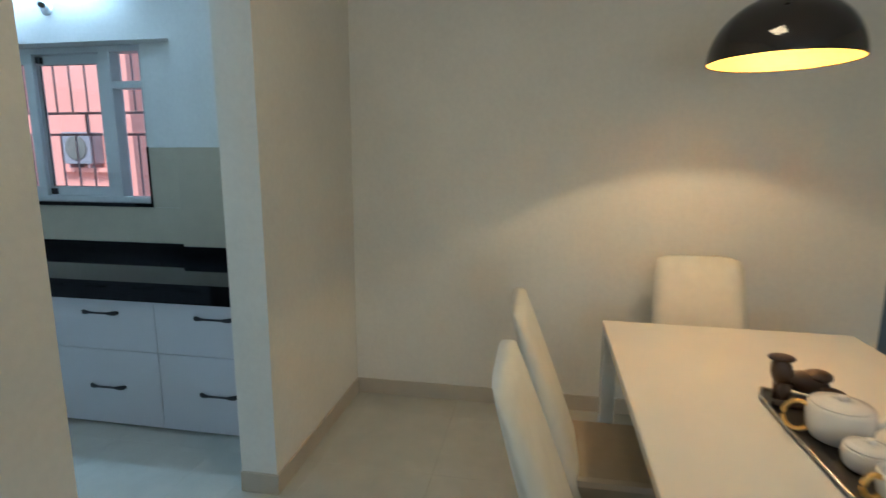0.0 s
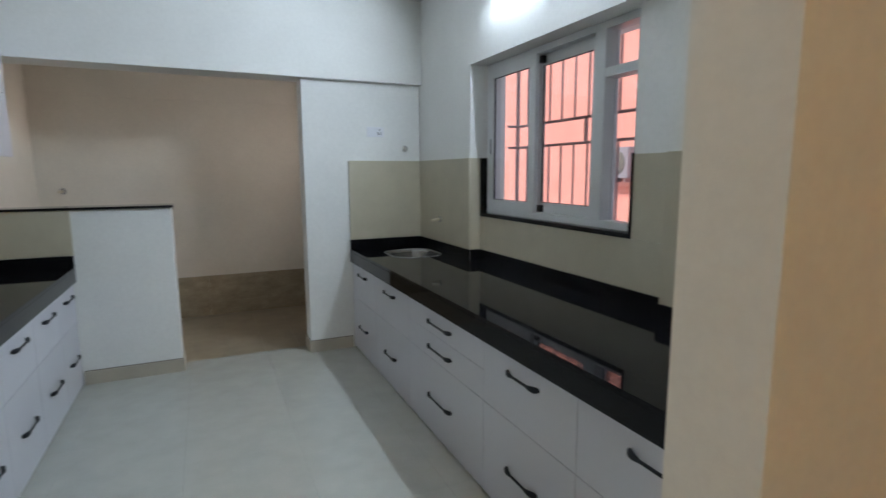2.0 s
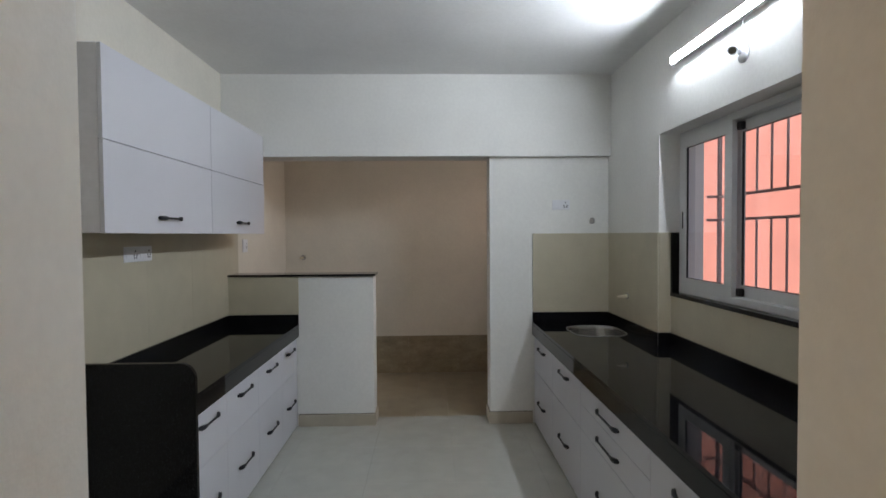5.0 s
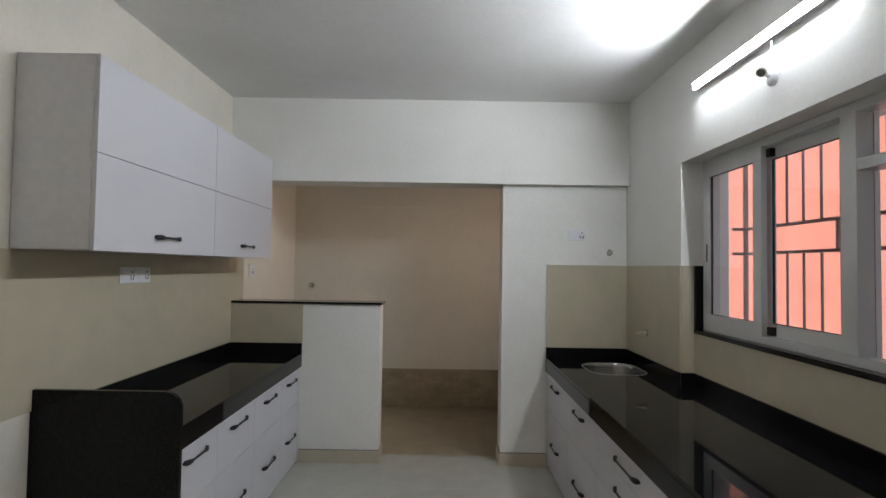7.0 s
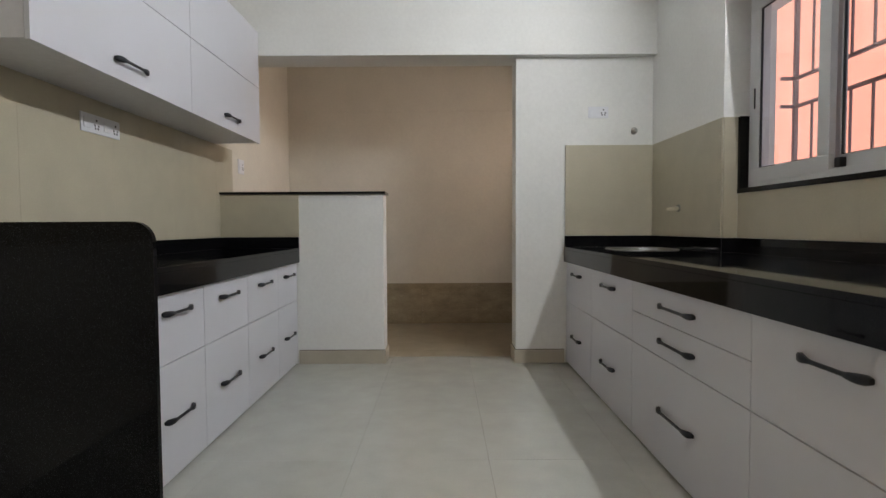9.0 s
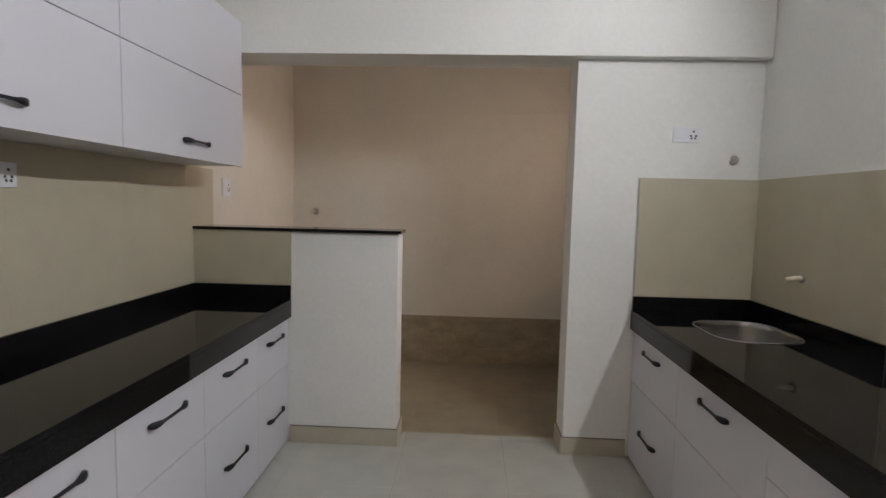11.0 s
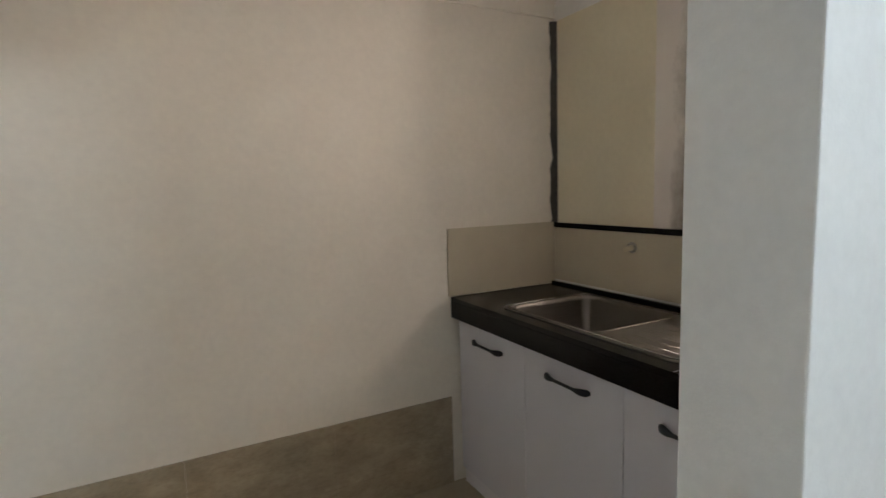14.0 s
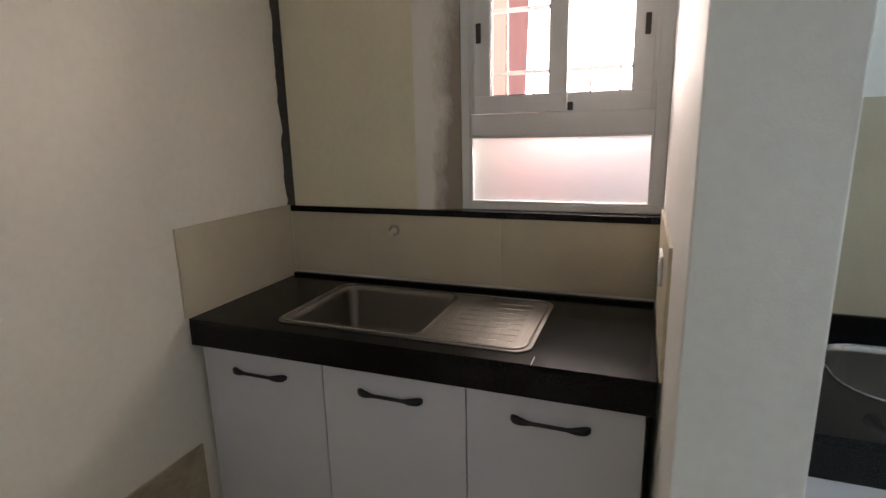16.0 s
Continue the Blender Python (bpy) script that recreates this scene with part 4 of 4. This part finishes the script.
def tea_vessel(name, at, r, h, label, lid=True, ring=True, turn=200):
    x, y = at
    v = thing(name, (x, y, zt), label, "tableware")
    rows = [(r * 0.72, 0), (r * 0.8, 0.004), (r * 0.94, h * 0.25), (r, h * 0.6), (r * 0.98, h * 0.9), (r * 0.94, h)]
    part("body", lathe(bmesh.new(), (x, y, zt + 0.0005), rows + [(r * 0.8, h - 0.002), (r * 0.78, h * 0.4), (r * 0.3, h * 0.1)], 32), M_CHINA, v)
    if lid:
        part("lid", lathe(bmesh.new(), (x, y, zt + h), [(r * 0.9, 0.0005), (r * 0.88, 0.005), (r * 0.5, 0.010), (r * 0.16, 0.012), (r * 0.13, 0.016), (r * 0.2, 0.022), (r * 0.12, 0.028)], 32), M_CHINA, v)
    if ring:
        a = radians(turn)
        d = Vector((math.cos(a), math.sin(a), 0))
        c = Vector((x, y, zt + h * 0.5)) + d * (r * 1.18)
        rr = h * 0.42
        part("handle", tube(bmesh.new(), [c + d * (rr * 0.85 * math.cos(radians(k))) + Vector((0, 0, rr * math.sin(radians(k)))) for k in range(-135, 136, 18)], 0.007, 8), M_GOLD, v, "gold ring handle")
    return v


tea_vessel("teapot", (-1.545, -5.945), 0.084, 0.105, "white china teapot with a gold ring handle", True, True, 75)
part("spout", tube(bmesh.new(), [(-1.55, -6.02, zt + 0.04), (-1.555, -6.048, zt + 0.06), (-1.557, -6.07, zt + 0.09)], 0.012, 10), M_CHINA, bpy.data.objects["teapot"])
tea_vessel("sugar_bowl", (-1.70, -5.938), 0.06, 0.06, "small lidded white china sugar bowl", True, False)
tea_vessel("teacup", (-1.83, -5.938), 0.052, 0.07, "white china cup with a gold handle", False, True, 95)


def figurine():
    """A small dark carved animal with an upright neck, on a carved stand."""
    bm = bmesh.new()
    fx, fy = -1.32, -5.92
    for dy, z, sc, tilt in ((-0.03, 0.06, (0.03, 0.055, 0.03), 6), (-0.055, 0.078, (0.028, 0.036, 0.018), 0), (0.03, 0.083, (0.022, 0.026, 0.045), -12), (0.034, 0.122, (0.018, 0.034, 0.012), 4), (-0.09, 0.038, (0.014, 0.04, 0.012), 12)):
        m = Matrix.Translation((fx, fy + dy, zt + z)) @ Matrix.Rotation(radians(tilt), 4, "X") @ Matrix.Diagonal((*sc, 1))
        bmesh.ops.create_icosphere(bm, subdivisions=3, radius=1.0, matrix=m)
    for dy in (0.028, -0.06):
        for x in (fx - 0.016, fx + 0.016):
            cyl(bm, (x, fy + dy, zt + 0.001), (x, fy + dy - 0.004, zt + 0.058), 0.012, 0.017, 10)
    tube(bm, [(fx - 0.03, fy + 0.055, zt + 0.012), (fx - 0.035, fy, zt + 0.006), (fx - 0.04, fy - 0.1, zt + 0.012)], 0.009, 8)
    for f in bm.faces:
        f.smooth = True
    bmesh.ops.scale(bm, vec=(1.25, 1.25, 1.25), verts=bm.verts, space=Matrix.Translation((-fx, -fy, -zt)))
    return bm


single("figurine", figurine(), M_DARKWOOD, (-1.325, -5.94, zt), "small dark carved wooden animal figurine on the tray", "figurine")

# blue-grey door leaf beyond the dining wall
door = structure("door_1", boxes((0.1, 0.14, -7.76, -6.98, 0.005, 2.05), bevel=0.003), M_BLUE, "blue-grey door beyond the dining wall", "door")
part("handle", tube(bmesh.new(), [(0.1, -7.68, 1.0), (0.05, -7.68, 1.0), (0.045, -7.66, 1.0), (0.045, -7.56, 1.0)], 0.009, 8), M_STEEL, door)
# frame added out of view, round the fill lamp's opening
structure("window_3", bar_frame(-6.5, -6.9, -5.1, 0.5, 2.2, 0.06, 0.08), M_UPVC, "unseen living room window frame, added round the fill lamp", "window")


# ---- tiles, laid piece by piece ----
def lay(parent, mesh_cache, name, x0, x1, y0, y1, z0, z1, mat, gap=0.0004):
    key = tuple(round(v, 3) for v in (x1 - x0, y1 - y0, z1 - z0)) + (mat.name,)
    if key not in mesh_cache:
        hx, hy, hz = (x1 - x0) / 2, (y1 - y0) / 2, (z1 - z0) / 2
        thin = min(hx, hy, hz)
        gx, gy, gz = (0 if h == thin else gap for h in (hx, hy, hz))
        mesh_cache[key] = finish(name, boxes((-hx + gx, hx - gx, -hy + gy, hy - gy, -hz + gz, hz - gz), bevel=0.0004), mat)
    ob = new(name, mesh_cache[key])
    ob.location = ((x0 + x1) / 2, (y0 + y1) / 2, (z0 + z1) / 2)
    ob.parent = parent
    return ob


CACHE = {}


def steps(a, b, start, size):
    """Cuts of the stretch a to b at start + k * size."""
    cuts = [a]
    k = math.ceil((a - start) / size + 1e-6)
    while start + k * size < b - 1e-4:
        cuts.append(start + k * size)
        k += 1
    cuts.append(b)
    return [(p, q) for p, q in zip(cuts, cuts[1:]) if q - p > 0.004]


def floor_tiles(parent, x0, x1, y0, y1, sx, sy, size, ztop, mat):
    for xa, xb in steps(x0, x1, sx, size):
        for ya, yb in steps(y0, y1, sy, size):
            lay(parent, CACHE, "tile", xa, xb, ya, yb, ztop - 0.011, ztop, mat, 0.0004)


TS = 0.6
floor_tiles(floor, XL, XR, -3.68, Y_NB, -1.98, 0.2, TS, 0.0, M_FLOOR)
floor_tiles(floor, -6.4, 0.06, -8.2, -3.68, -1.98, 0.2, TS, 0.0, M_FLOOR)
floor_tiles(floor_u, XL, 0.0, Y_NB, YF, -1.98, 0.3, 0.3, -0.03, M_FLOOR2)


def wall_x(parent, x, out, y0, y1, z0, z1, sy, sz, wy, wz, t=0.009):
    """Tiles on a wall that faces along x; out is +1 or -1."""
    for ya, yb in steps(y0, y1, sy, wy):
        for za, zb in steps(z0, z1, sz, wz):
            lay(parent, CACHE, "tile", min(x, x + out * t), max(x, x + out * t), ya, yb, za, zb, M_DADO)


def wall_y(parent, y, out, x0, x1, z0, z1, sx, sz, wx, wz, t=0.009, mat=M_DADO):
    for xa, xb in steps(x0, x1, sx, wx):
        for za, zb in steps(z0, z1, sz, wz):
            lay(parent, CACHE, "tile", xa, xb, min(y, y + out * t), max(y, y + out * t), za, zb, mat)


TT = 1.645
wall_x(wall_right, XR, -1, REC_Y1, Y_N - 0.022, SPL + 0.001, TT, 0.0, SPL, 0.9, 0.7)
wall_x(wall_right, XR, -1, -3.733, REC_Y0, SPL + 0.001, TT - 0.02, 0.0, SPL, 0.9, 0.7)
wall_y(wall_right, REC_Y1, -1, XR, REC_X - 0.0095, SPL + 0.001, TT, 0.0, SPL, 0.9, 0.7)
wall_x(wall_right, REC_X, -1, REC_Y0, REC_Y1 - 0.0095, SPL + 0.001, 1.217, 0.0, SPL, 0.9, 0.7)
wall_x(wall_right, REC_X, -1, REC_Y0, WIN_Y0 - 0.008, 1.218, TT - 0.02, 0.0, SPL, 0.9, 0.7)
wall_y(wall_north, Y_N - 0.0125, -1, -0.66, -0.0095, SPL + 0.001, TT, -0.662, SPL, 0.9, 0.7)
wall_y(parapet, Y_N + 0.005, -1, XL + 0.0095, -2.668, SPL + 0.001, 1.291, -2.668, SPL, 0.6, 0.7)
wall_x(wall_left, XL, 1, -3.6, 0.31, SPL + 0.001, UZ0 - 0.001, 0.0, SPL, 0.6, 0.7)
wall_y(wall_far, YF, -1, XL, -0.61, -0.029, 0.42, -0.61, 0.12, 0.6, 0.3, 0.009, M_DADO2)
wall_y(wall_far, YF, -1, -0.61, UX - 0.0095, UT + 0.001, 1.259, -0.61, UT, 0.65, 0.4)
wall_x(wall_util, UX, -1, Y_NB + 0.0095, YF - 0.0095, UT + 0.021, 1.2285, Y_NB, UT, 0.6, 0.4)
wall_y(wall_north, Y_NB, 1, -0.61, UX - 0.0095, UT + 0.001, 1.285, -0.61, UT, 0.65, 0.4)
